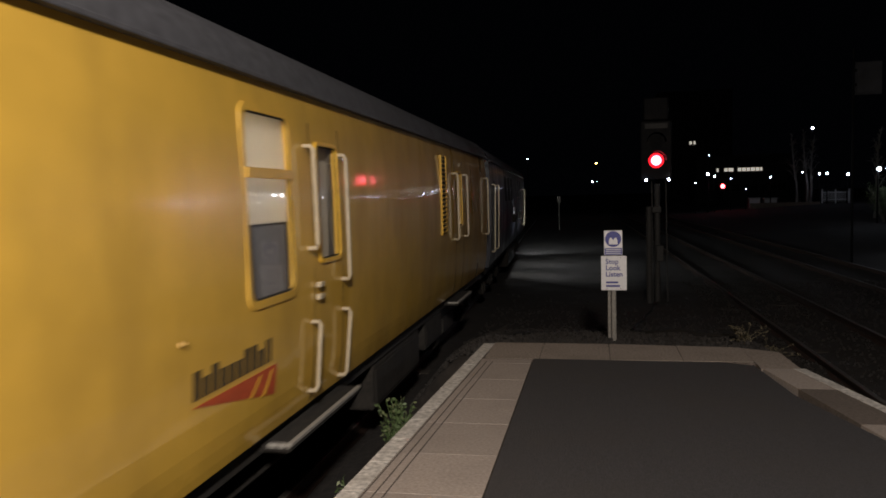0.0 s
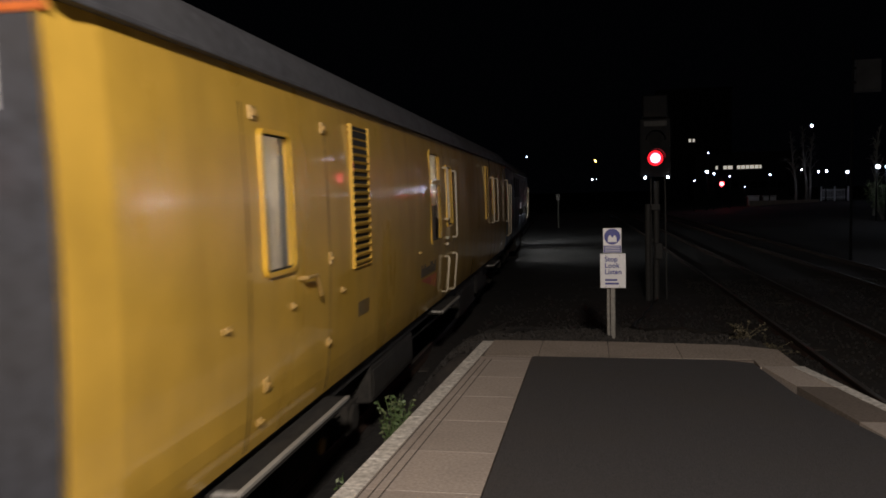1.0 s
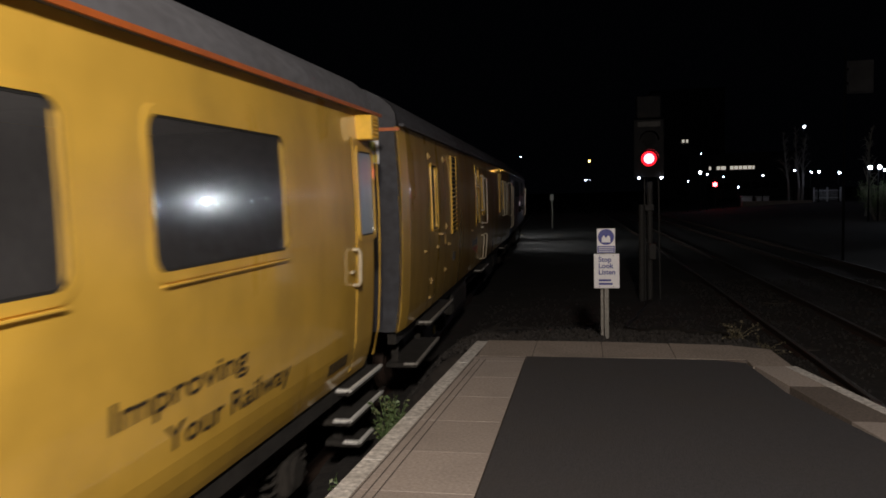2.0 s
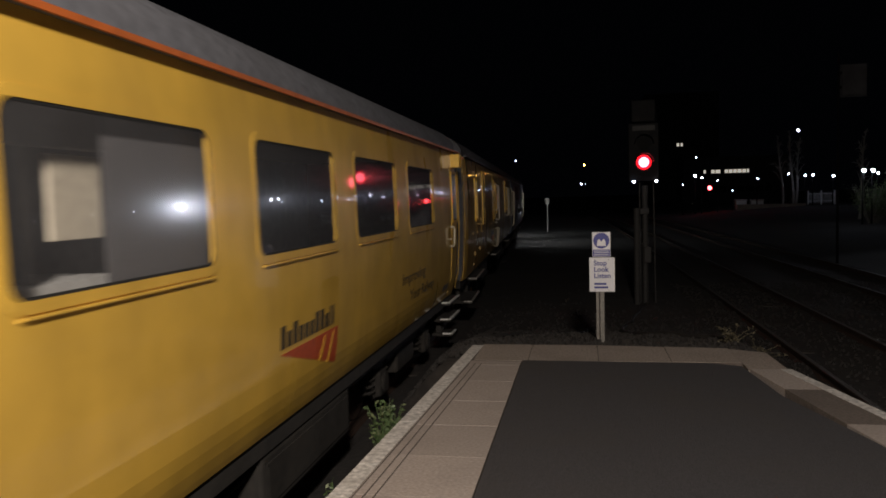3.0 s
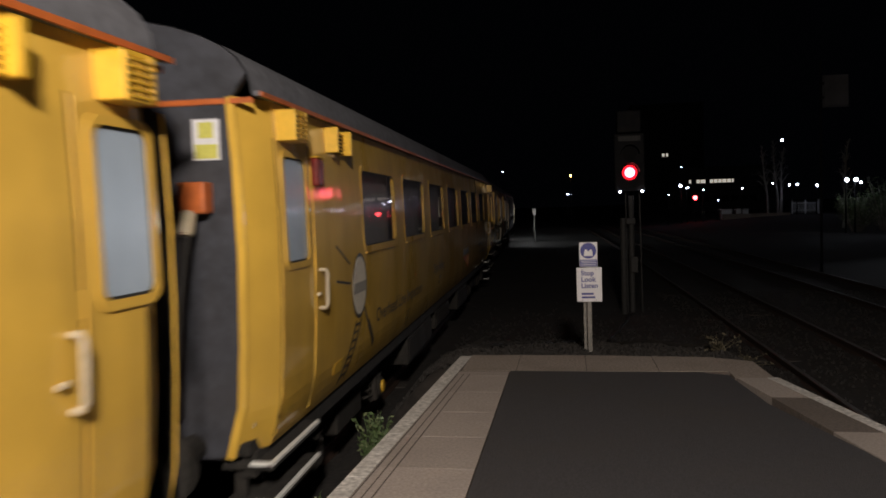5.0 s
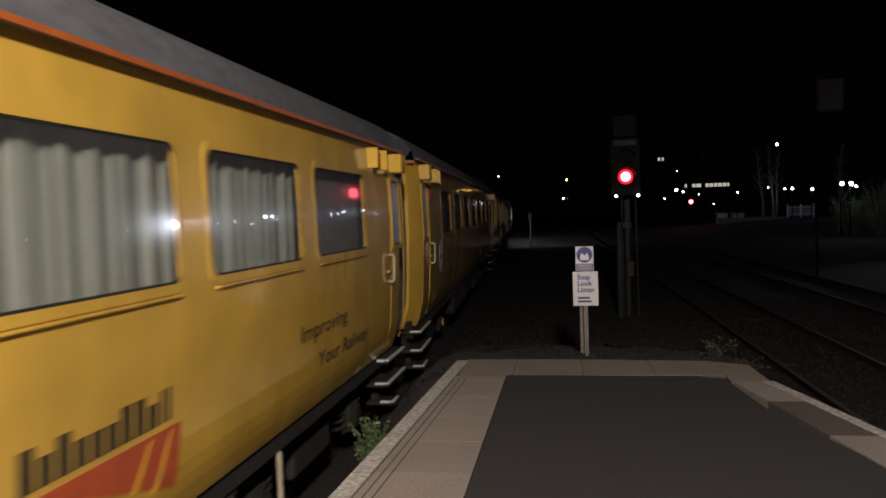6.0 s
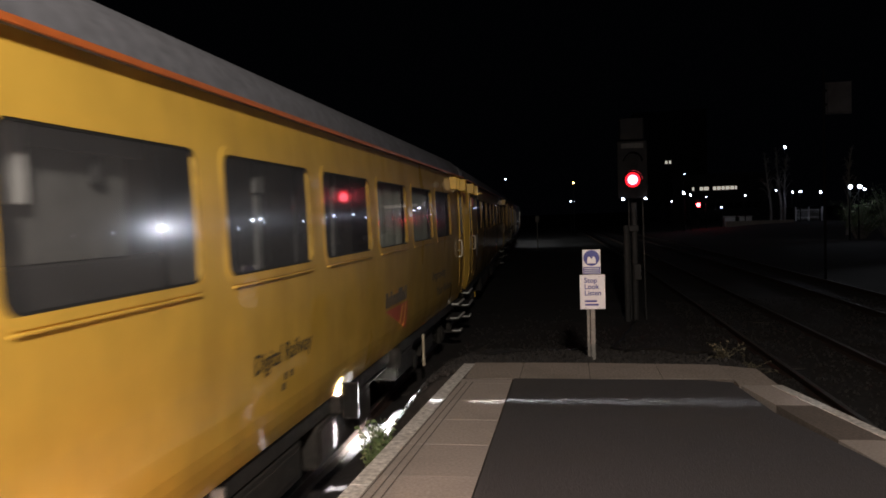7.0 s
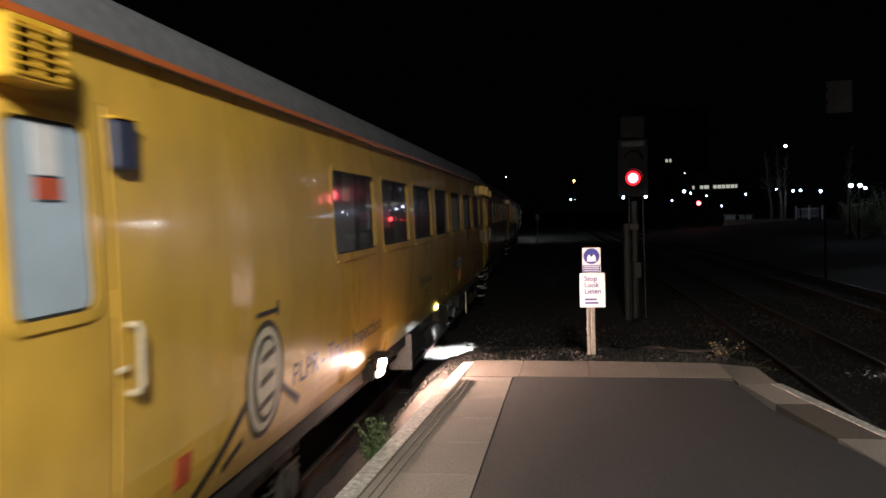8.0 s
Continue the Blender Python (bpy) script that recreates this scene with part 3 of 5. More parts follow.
    def plate(self, name, points, mat, out=0.004, label=""):
        """A thin painted shape that follows the side's curve; points as (s, z), counter-clockwise as seen."""
        bm = bmesh.new()
        bm.faces.new([bm.verts.new((0, self.y(s), z)) for s, z in points])
        for z in (0.12, 0.2, 0.28, 0.36, 0.45):
            bmesh.ops.bisect_plane(bm, geom=bm.verts[:] + bm.edges[:] + bm.faces[:], plane_co=(0, 0, z), plane_no=(0, 0, 1))
        for v in bm.verts:
            v.co.x = self.width(v.co.z) + out
        thicken(bm, (-0.003, 0, 0))
        return part(name, bm, mat, self.ob, label)

    def letters(self, text, s0, s1, z, height, mat=None):
        """Lettering laid on the side, from s0 to s1."""
        data = bpy.data.curves.new("letters", "FONT")
        data.body, data.size, data.extrude = text, 1.0, 0.0
        data.resolution_u = 3
        data.offset = 0.013
        ob = new("letters", data)
        bpy.context.view_layer.update()
        mesh = bpy.data.meshes.new_from_object(ob.evaluated_get(bpy.context.evaluated_depsgraph_get()))
        bpy.data.objects.remove(ob)
        x0, x1 = min(v.co.x for v in mesh.vertices), max(v.co.x for v in mesh.vertices)
        for v in mesh.vertices:
            s, h = s0 + (v.co.x - x0) / (x1 - x0) * (s1 - s0), z + v.co.y * height / 0.70
            v.co = self.on(s, h, 0.004)
        letters_apart(mesh, mat or BLACK_PAINT, self.ob, "dark letter of " + text)

    def emblem(self, s0, s1, z0, z1, low):
        """The owner's mark: a row of dark blocks above a red wedge with pale sweeps."""
        rnd = random.Random(5)
        s, step = s0, (s1 - s0) / 11
        for i in range(11):
            tall = z1 if i in (0, 2, 6, 7, 9, 10) else z0 + (z1 - z0) * 0.7
            wide = 0.3 if i in (9, 10) else 0.72
            a, b = s0 + step * (i - 0.4 * (i == 10)), s0 + step * (i - 0.4 * (i == 10) + wide)
            self.plate("mark_block", [(a, z0), (b, z0), (b, tall), (a, tall)], BLACK_PAINT, 0.004)
        drop = z0 - low
        self.plate("mark_wedge", [(s0, z0 - 0.035), (s1 - 0.04, low), (s1 - 0.02, z0 - 0.035)], RED_PAINT, 0.004, "red wedge of the owner's mark")
        for k in (0.0, 0.16):
            a = s0 + (s1 - s0) * (0.62 + k)
            self.plate("mark_sweep", [(a, low + drop * (0.3 - k)), (a + 0.04, low + drop * (0.28 - k)), (a + 0.16, z0 - 0.06), (a + 0.145, z0 - 0.055)], YELLOW_TRIM, 0.006)

    def rail(self, s, z0, z1, mat=None, out=0.07):
        part("handrail", tube([self.on(s, z1, -0.01), self.on(s, z1, out * 0.8), self.on(s, z1 - 0.03, out), self.on(s, z0 + 0.03, out), self.on(s, z0, out * 0.8), self.on(s, z0, -0.01)], 0.016, 8), mat or HANDLE, self.ob, "pale painted handrail")

    def louvre(self, name, s0, s1, z0, z1, slats, out=0.02):
        """A framed vent of slats before a near-black box whose colour holds the shade."""
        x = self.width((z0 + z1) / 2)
        top = part(name, box(x - 0.01, x + out * 0.25, self.y(s0), self.y(s1), z0, z1), NEAR_BLACK, self.ob, "yellow slatted vent")
        bm = bmesh.new()
        t = 0.014
        for q in ((s0 - t, s0, z0 - t, z1 + t), (s1, s1 + t, z0 - t, z1 + t), (s0, s1, z0 - t, z0), (s0, s1, z1, z1 + t)):
            lean = self.width((q[2] + q[3]) / 2)
            put_box(bm, lean - 0.01, lean + out, self.y(q[0]), self.y(q[1]), q[2], q[3], 0.004)
        part("vent_frame", bm, self.paint, top)
        step = (z1 - z0) / slats
        for i in range(slats):
            z = z0 + step * (i + 0.5)
            xx = self.width(z)
            bm = box(-0.012, 0.022, self.y(s0), self.y(s1), -step * 0.17, step * 0.17, 0, pose(xx + out * 0.35, 0, z, 0, 25, 0))
            part("slat", bm, self.paint, top)

    def step_board(self, s0, s1, z, out=0.12, edge=WHITE_STEP):
        x = self.width(self.bottom)
        top = part("footstep", box(x - 0.25, x + out, self.y(s0), self.y(s1), z - 0.05, z, 0.008), GEAR, self.ob, "footstep board")
        if edge:
            part("step_edge", box(x + out - 0.03, x + out + 0.004, self.y(s0), self.y(s1), z - 0.02, z + 0.004, 0.003), edge, top, "pale step edge")
            part("step_edge", box(x + out - 0.16, x + out - 0.032, self.y(s0) - 0.004, self.y(s0) + 0.03, z - 0.02, z + 0.004, 0.003), edge, top, "pale step edge")
        for s in (s0 + 0.1, s1 - 0.1):
            part("step_bracket", box(x - 0.2, x - 0.12, self.y(s) - 0.02, self.y(s) + 0.02, z - 0.04, self.bottom + 0.05), GEAR, top)

    def bogie(self, s, axles=2, base=2.6):
        """A bogie with its wheelsets, axleboxes, springs and sideframes."""
        y0 = self.y(s)
        bm = bmesh.new()
        reach = base / 2 * (axles - 1) if axles == 2 else base
        for side in (-1, 1):
            x = side * 1.0
            put_box(bm, x - 0.06, x + 0.06, y0 - reach - 0.45, y0 + reach + 0.45, -0.34, -0.16, 0.02)
            put_box(bm, x - 0.1, x + 0.1, y0 - 0.5, y0 + 0.5, -0.55, -0.3, 0.03)
        put_box(bm, -1.0, 1.0, y0 - 0.3, y0 + 0.3, -0.35, 0.0, 0.03)
        frame_ob = part("bogie", bm, GEAR, self.ob, "grimy black bogie")
        places = [y0 - reach, y0 + reach] if axles == 2 else [y0 - reach, y0, y0 + reach]
        for y in places:
            bm = bmesh.new()
            for side in (-1, 1):
                put_disc(bm, (side * 0.72, 0, 0), (1, 0, 0), 0.46, 0.12, 28, 0.015)
                put_disc(bm, (side * 0.66, 0, 0), (1, 0, 0), 0.49, 0.03, 28)
                put_disc(bm, (side * 0.8, 0, 0), (1, 0, 0), 0.12, 0.1, 10)
                for k in range(4):
                    put_box(bm, side * 0.782 - 0.006, side * 0.782 + 0.006, -0.05, 0.05, 0.2, 0.34, 0, Euler((k * math.pi / 2, 0, 0)).to_matrix().to_4x4())
            put_disc(bm, (0, 0, 0), (1, 0, 0), 0.09, 1.4, 12)
            wheels = part("wheelset", bm, [RAIL_RUST], frame_ob, "steel wheelset")
            wheels.location = (0, y, RAIL + 0.46)
            WHEELS.append(wheels)
            for side in (-1, 1):
                bm = bmesh.new()
                put_box(bm, side * 1.0 - 0.13, side * 1.0 + 0.13, y - 0.16, y + 0.16, -0.62, -0.32, 0.04)
                put_disc(bm, (side * 1.14, y, -0.46), (1, 0, 0), 0.12, 0.04, 14, 0.01)
                part("axlebox", bm, GEAR, frame_ob)
                for dy in (-0.3, 0.3):
                    bm = bmesh.new()
                    coil = [(side * 1.03 + 0.06 * math.cos(k * 0.9), y + dy + 0.06 * math.sin(k * 0.9), -0.58 + k * 0.0105) for k in range(32)]
                    put_tube(bm, coil, 0.014, 5)
                    part("spring", bm, GEAR, frame_ob)

    def gear(self, spots):
        """Boxes, tanks and rods under the floor."""
        rnd = random.Random(int(self.mid * 10))
        a, b = self.y(self.s0), self.y(self.s1)
        for side in (-1, 1):
            part("solebar", box(side * 1.2 - 0.05, side * 1.2 + 0.05, a + 0.1, b - 0.1, self.bottom - 0.16, self.bottom + 0.01, 0.01), GEAR, self.ob)
        for s0, s1, z0 in spots:
            part("equipment_box", box(0.55, 1.24, self.y(s0), self.y(s1), z0, self.bottom - 0.17, 0.03), GEAR, self.ob)
            part("box_door", box(1.24, 1.252, self.y(s0) + 0.06, self.y(s1) - 0.06, z0 + 0.06, self.bottom - 0.23, 0.004), GEAR, self.ob)
            part("equipment_box", box(-1.24, -0.55, self.y(s0), self.y(s1), z0, self.bottom - 0.17, 0.03), GEAR, self.ob)
        part("brake_pipe", tube([(1.1, a + 4.8, -0.2), (1.1, 0, -0.26), (1.1, b - 4.8, -0.2)], 0.025), GEAR, self.ob)


WHEELS, TRAIN = [], []


# ---- generator van ----
def build_van():
    c = Coach("generator_van", "yellow generator van with dented sides and a dark roof", -3.18, 15.85, 0.14, 0.04, YELLOW, DARK_ROOF, 0.03)
    holes = [(4.22, 4.93, 1.04, 2.19), (5.45, 5.92, 1.2, 2.05), (-1.34, -0.87, 1.19, 2.04), (11.95, 12.3, 1.2, 2.02)]
    c.shell(holes)
    c.inside(PALE_INSIDE)
    c.ends(GREY_END, True)
    c.window(4.22, 4.93, 1.04, 2.19, CLEAN_GLASS, None, c.paint, 0.05, 0.08, 0.012, False)
    part("window_bar", box(c.width(1.8) - 0.02, c.width(1.8) + 0.015, c.y(4.22), c.y(4.93), 1.785, 1.85, 0.005), c.paint, c.ob)
    x = c.width(1.6) - 0.09
    part("roller_blind", box(x, x + 0.008, c.y(4.1), c.y(5.05), 1.5, 2.3), BLIND, c.ob, "white blind half drawn")
    part("lower_screen", box(x - 0.02, x - 0.01, c.y(4.1), c.y(5.05), 0.95, 1.5), GREY_BLIND, c.ob, "grey screen behind the glass")
    part("cabin_tube", box(0.55, 0.62, c.y(4.0), c.y(5.15), 2.2, 2.26), CABIN_GLOW, c.ob, "lit tube behind the blind")
    part("cabin_tube", box(0.75, 0.82, c.y(-1.5), c.y(-0.7), 2.2, 2.23), CABIN_GLOW, c.ob, "lit tube behind the blind")
    part("cabin_partition", box(0.3, 1.2, c.y(5.2), c.y(5.24), 0.3, 2.3), PALE_INSIDE, c.ob)
    part("cabin_partition", box(0.3, 1.2, c.y(3.9), c.y(3.94), 0.3, 2.3), PALE_INSIDE, c.ob)
    for s0, s1, z0, z1 in holes[1:]:
        c.window(s0, s1, z0, z1, CLEAN_GLASS, BLIND, YELLOW_TRIM, 0.03, 0.05, 0.018, False)
    # doors: grooves round the leaf, hinges, rails and catches
    for s0, s1 in ((5.34, 6.02), (-1.58, -0.09), (11.75, 12.5)):
        for a in (s0, s1):
            c.plate("door_gap", [(a - 0.005, 0.16), (a + 0.005, 0.16), (a + 0.005, 1.0), (a + 0.005, 1.6), (a + 0.005, 2.2), (a - 0.005, 2.2), (a - 0.005, 1.6), (a - 0.005, 1.0)], NEAR_BLACK, 0.003)
    c.rail(5.22, 1.3, 2.03)
    c.rail(5.98, 1.0, 2.0)
    c.rail(5.27, 0.25, 0.76)
    c.rail(6.0, 0.2, 0.75)
    c.rail(11.6, 1.0, 2.0)
    c.rail(12.55, 1.0, 2.0)
    c.rail(15.3, 0.9, 2.0)
    for s, z in ((5.4, 1.02), (5.4, 0.93)):
        part("door_catch", box(c.width(z), c.width(z) + 0.04, c.y(s) - 0.05, c.y(s) + 0.05, z - 0.02, z + 0.02, 0.008), HANDLE, c.ob)
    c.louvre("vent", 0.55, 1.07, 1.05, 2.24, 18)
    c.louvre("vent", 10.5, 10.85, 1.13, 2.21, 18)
    for s, z, w, h in ((-0.12, 2.16, 0.08, 0.09), (-1.42, 2.15, 0.08, 0.09), (-0.08, 1.18, 0.05, 0.1), (0.22, 0.9, 0.05, 0.05), (-1.9, 0.94, 0.08, 0.04), (-0.12, 0.54, 0.06, 0.07), (-1.34, 0.51, 0.05, 0.09), (-1.42, 0.3, 0.03, 0.05), (3.4, 0.95, 0.03, 0.03), (-0.9, 0.93, 0.04, 0.05)):
        xx = c.width(z)
        bm = box(xx - 0.01, xx + 0.015, c.y(s) - w / 2, c.y(s) + w / 2, z - h / 2, z + h / 2, 0.01)
        put_disc(bm, (xx + 0.02, c.y(s), z), (1, 0, 0), min(w, h) * 0.25, 0.02, 8)
        part("door_fitting", bm, FITTING, c.ob)
    part("door_lever", tube([c.on(-0.76, 1.1, 0.0), c.on(-0.76, 1.1, 0.05), c.on(-0.56, 1.1, 0.055), c.on(-0.44, 0.95, 0.05)], 0.015), FITTING, c.ob, "bent door lever")
    c.emblem(3.52, 4.63, 0.63, 0.78, 0.4)
    for i in range(4):
        a = 0.72 + i * 0.09
        c.plate("number_bar", [(a, 0.6), (a + 0.055, 0.6), (a + 0.055, 0.73), (a, 0.73)], BLACK_PAINT)
    c.step_board(4.6, 6.2, 0.06, 0.14, GREY_EDGE)
    c.step_board(-1.95, 0.1, 0.06, 0.14, GREY_EDGE)
    c.step_board(-2.85, -1.2, -0.28, 0.12, GREY_EDGE)
    c.step_board(11.4, 12.8, 0.06, 0.14, GREY_EDGE)
    c.gear([(1.6, 3.6, -0.42), (7.4, 9.6, -0.5), (10.0, 11.2, -0.4)])
    c.bogie(0.0)
    c.bogie(12.6)
    bm = bmesh.new()
    put_disc(bm, (1.11, c.y(0.42), -0.46), (1, 0, 0), 0.07, 0.03, 14, 0.006)
    part("yellow_cover", bm, YELLOW_TRIM, c.ob, "yellow axle cover")
    TRAIN.append(c)


build_van()


def coach_door(c, s0, s1, hinge, lamp_mat, rail_s):
    """An end door with its window, vent hood above, rail and handle."""
    c.window(s0, s1, 1.30, 2.04, BLUISH_PANE, None, c.paint, 0.045, 0.06, 0.012, False)
    lo, hi = s0 - 0.14, s1 + 0.14
    for a in (lo, hi):
        c.plate("door_gap", [(a - 0.006, 0.14), (a + 0.006, 0.14), (a + 0.006, 1.0), (a + 0.006, 1.6), (a + 0.006, 2.15), (a - 0.006, 2.15), (a - 0.006, 1.6), (a - 0.006, 1.0)], NEAR_BLACK, 0.003)
        part("door_edge", tube([c.on(a + 0.02, z, 0.004) for z in (0.14, 0.4, 0.8, 1.2, 1.6, 2.0, 2.14)], 0.007, 6), c.paint, c.ob)
    c.rail(rail_s, 0.90, 1.20, HANDLE, 0.06)
    part("door_handle", box(c.width(1.02), c.width(1.02) + 0.03, c.y(rail_s) - 0.10, c.y(rail_s) - 0.04, 1.0, 1.03, 0.01), HANDLE, c.ob)


def hood_vent(c, s0, s1, z0=2.15, z1=2.34, boxed=False):
    """A vent under the gutter: slats between two deep cheeks, or on the face of a deep box."""
    x = c.width(2.2)
    deep, face = (0.14, 0.125) if boxed else (0.11, 0.03)
    top = part("hood_vent", box(x - 0.02, x + face, c.y(s0) + 0.02, c.y(s1) - 0.02, z0 + 0.01, z1 - 0.01), NEAR_BLACK, c.ob, "yellow hooded vent")
    for a in (s0, s1):
        part("cheek", box(x - 0.03, x + deep, c.y(a) - 0.02, c.y(a) + 0.02, z0 - 0.01, z1 + 0.01, 0.006), YELLOW_TRIM, top)
    if boxed:
        part("vent_base", box(x - 0.03, x + deep - 0.004, c.y(s0) + 0.02, c.y(s1) - 0.02, z0 - 0.012, z0 + 0.012, 0.004), YELLOW_TRIM, top)
        part("vent_lid", box(x - 0.03, x + deep - 0.004, c.y(s0) + 0.02, c.y(s1) - 0.02, z1 - 0.012, z1 + 0.012, 0.004), YELLOW_TRIM, top)
        mid = c.y((s0 + s1) / 2)
        part("centre_bar", box(x + face - 0.01, x + deep, mid - 0.015, mid + 0.015, z0 + 0.012, z1 - 0.012, 0.003), YELLOW_TRIM, top)
    for i in range(6):
        z = z0 + (z1 - z0) * (i + 0.5) / 6
        part("slat", box(-0.012, 0.03, c.y(s0), c.y(s1), -0.004, 0.006, 0, pose(x + face - 0.008, 0, z, 0, 20, 0)), YELLOW_TRIM, top)


def side_lamp(c, s, z, mat, label):
    x = c.width(z)
    top = part("side_lamp", box(x - 0.01, x + 0.055, c.y(s) - 0.085, c.y(s) + 0.085, z - 0.11, z + 0.11, 0.02), mat, c.ob, label)
    part("lamp_hood", box(x - 0.01, x + 0.06, c.y(s) - 0.09, c.y(s) + 0.09, z + 0.11, z + 0.12, 0.004), YELLOW_TRIM, top)


def grab_lines(c, points, mat=None, width=0.02):
    """A painted stroke through points."""
    for (s0, z0), (s1, z1) in zip(points, points[1:]):
        d = Vector((s1 - s0, z1 - z0)).normalized() * width / 2
        c.plate("stroke", [(s0 + d.y, z0 - d.x), (s1 + d.y, z1 - d.x), (s1 - d.y, z1 + d.x), (s0 - d.y, z0 + d.x)], mat or BLACK_PAINT, 0.005)


def oval(s, z, rs, rz, k=28):
    return [(s + rs * math.cos(i * math.tau / k), z + rz * math.sin(i * math.tau / k)) for i in range(k)]


def coach_common(c, front_door, rear_door):
    c.inside()
    c.ends(GREY_END, True)
    w = c.width(2.36)
    part("cantrail_line", box(w + 0.045, w + 0.062, c.y(c.s0), c.y(c.s1), 2.388, 2.418), ORANGE, c.ob, "orange line along the gutter")
    for s, d in ((c.s0, 1), (c.s1, -1)):
        part("corner_post", tube([c.on(s + d * 0.02, z, -0.165) for z in (c.bottom, 0.4, 0.8, 1.39, 2.0, 2.39)], 0.035, 8), c.paint, c.ob)
    for s in (c.s0 + 2.3, c.s0 + 6.4, c.mid, c.s1 - 6.4, c.s1 - 2.3):
        bm = bmesh.new()
        put_disc(bm, (0.42, c.y(s), 2.94), (0, 0, 1), 0.16, 0.12, 16, 0.02)
        part("roof_ventilator", bm, c.roof_paint, c.ob)


def steps_at(c, s0, s1):
    c.step_board(s0, s1, 0.02, 0.1)
    c.step_board(s0, s1, -0.24, 0.1)
    c.step_board(s0 + 0.3, s1 - 0.3, -0.52, 0.08)


def build_line_coach():
    c = Coach("inspection_coach", "yellow inspection coach lettered for overhead line work", -24.14, -4.24, 0.07, 0.07, YELLOW, ROOF, 0.15)
    starts = [-21.43 + 2.210 * i for i in range(7)]
    holes = [(s, s + 1.61, 1.305, 2.05) for s in starts] + [(-4.95, -4.51, 1.30, 2.04), (-23.72, -23.25, 1.30, 2.04)]
    c.shell(holes, ROOF)
    coach_common(c, 0, 0)
    behind = [GREY_BLIND, GREY_BLIND, GREY_BLIND, None, None, None, None]
    x = c.width(1.7) - 0.1
    part("roller_blind", box(x, x + 0.006, c.y(-14.05), c.y(-13.1), 1.2, 2.15), DARK_BLIND, c.ob, "dark blind across half the window")
    for s, b in zip(starts, behind):
        c.window(s, s + 1.61, 1.305, 2.05, GLASS, b)
    # what shows through the fourth window: a partition, a shelf and a ceiling tube
    part("partition", box(0.2, 1.1, c.y(-14.31), c.y(-14.26), 0.3, 2.3), INSIDE, c.ob)
    part("partition_wall", box(0.2, 0.26, c.y(-14.70), c.y(-14.31), 0.3, 1.8), INSIDE, c.ob)
    # pale strip standing in for the lit ceiling
    part("pale_duct", box(1.16, 1.22, c.y(-14.8), c.y(-13.9), 1.90, 2.2, 0.01), INSIDE, c.ob)
    part("inner_board", box(1.14, 1.17, c.y(-14.22), c.y(-13.86), 1.5, 1.88, 0.004), PALE_DISC, c.ob, "brownish board behind the window")
    part("desk", box(0.6, 1.2, c.y(-14.65), c.y(-13.77), 1.28, 1.32), PALE_INSIDE, c.ob)
    part("ceiling_tube", box(0.5, 0.56, c.y(-16.14), c.y(-14.36), 2.24, 2.27), TUBE_GLOW, c.ob, "dim ceiling tube")
    coach_door(c, -23.72, -23.25, 1, RED_LENS, -22.96)
    coach_door(c, -4.95, -4.51, -1, RED_LENS, -5.16)
    hood_vent(c, -22.58, -22.14)
    hood_vent(c, -23.76, -23.52, boxed=True)
    hood_vent(c, -4.88, -4.70, boxed=True)
    side_lamp(c, -22.97, 1.96, RED_LENS, "dull red side lamp")
    c.letters("Digital Railway", -16.69, -15.45, 0.645, 0.14)
    for s, z in ((-16.02, 0.50), (-15.89, 0.50), (-16.06, 0.42)):
        c.plate("mark_dot", [(s, z), (s + 0.05, z), (s + 0.05, z + 0.05), (s, z + 0.05)], BLACK_PAINT)
    c.letters("Overhead Line Inspection", -20.90, -17.88, 0.48, 0.15)
    c.letters("Improving", -8.55, -7.22, 0.66, 0.13)
    c.letters("Your Railway", -8.12, -6.55, 0.43, 0.13)
    c.emblem(-12.26, -10.97, 0.64, 0.80, 0.3)
    for i in range(5):
        a = -5.71 + i * 0.095
        c.plate("number_bar", [(a, 0.24), (a + 0.07, 0.24), (a + 0.07, 0.33), (a, 0.33)], BLACK_PAINT)
    # magnifier and ladder graphic
    c.plate("graphic_ring", oval(-21.66, 0.945, 0.285, 0.31), BLACK_PAINT, 0.004, "black ring of a painted magnifier")
    c.plate("graphic_lens", oval(-21.66, 0.945, 0.25, 0.275), PALE_DISC, 0.006, "pale lens of a painted magnifier")
    c.plate("graphic_band", [(-21.90, 0.88), (-21.41, 0.88), (-21.41, 0.98), (-21.90, 0.98)], GREY_DISC, 0.008)
    grab_lines(c, [(-21.46, 0.71), (-21.24, 0.5)], None, 0.035)
    grab_lines(c, [(-21.27, 0.54), (-20.96, 0.27)], None, 0.075)
    grab_lines(c, [(-22.48, 1.36), (-22.04, 1.18)])
    grab_lines(c, [(-22.48, 1.06), (-22.02, 1.0)])
    grab_lines(c, [(-21.77, 0.62), (-22.24, 0.13)], None, 0.025)
    grab_lines(c, [(-21.59, 0.62), (-22.04, 0.13)], None, 0.025)
    for i in range(7):
        s, z = -21.80 - i * 0.064, 0.585 - i * 0.067
        grab_lines(c, [(s, z), (s + 0.19, z)], None, 0.018)
    c.plate("small_panel", [(-22.49, 0.25), (-22.24, 0.25), (-22.24, 0.36), (-22.49, 0.36)], YELLOW_TRIM, 0.006)
    steps_at(c, -5.26, -4.26)
    steps_at(c, -24.07, -23.03)
    c.gear([(-18.33, -16.14, -0.5), (-15.64, -13.77, -0.42), (-12.30, -10.27, -0.52)])
    c.bogie(-21.04)
    c.bogie(-7.22)
    part("yellow_cover", disc((1.17, c.y(-19.74), -0.46), (1, 0, 0), 0.075, 0.03, 14, 0.006), YELLOW_TRIM, c.ob, "yellow axle cover")
    TRAIN.append(c)


build_line_coach()


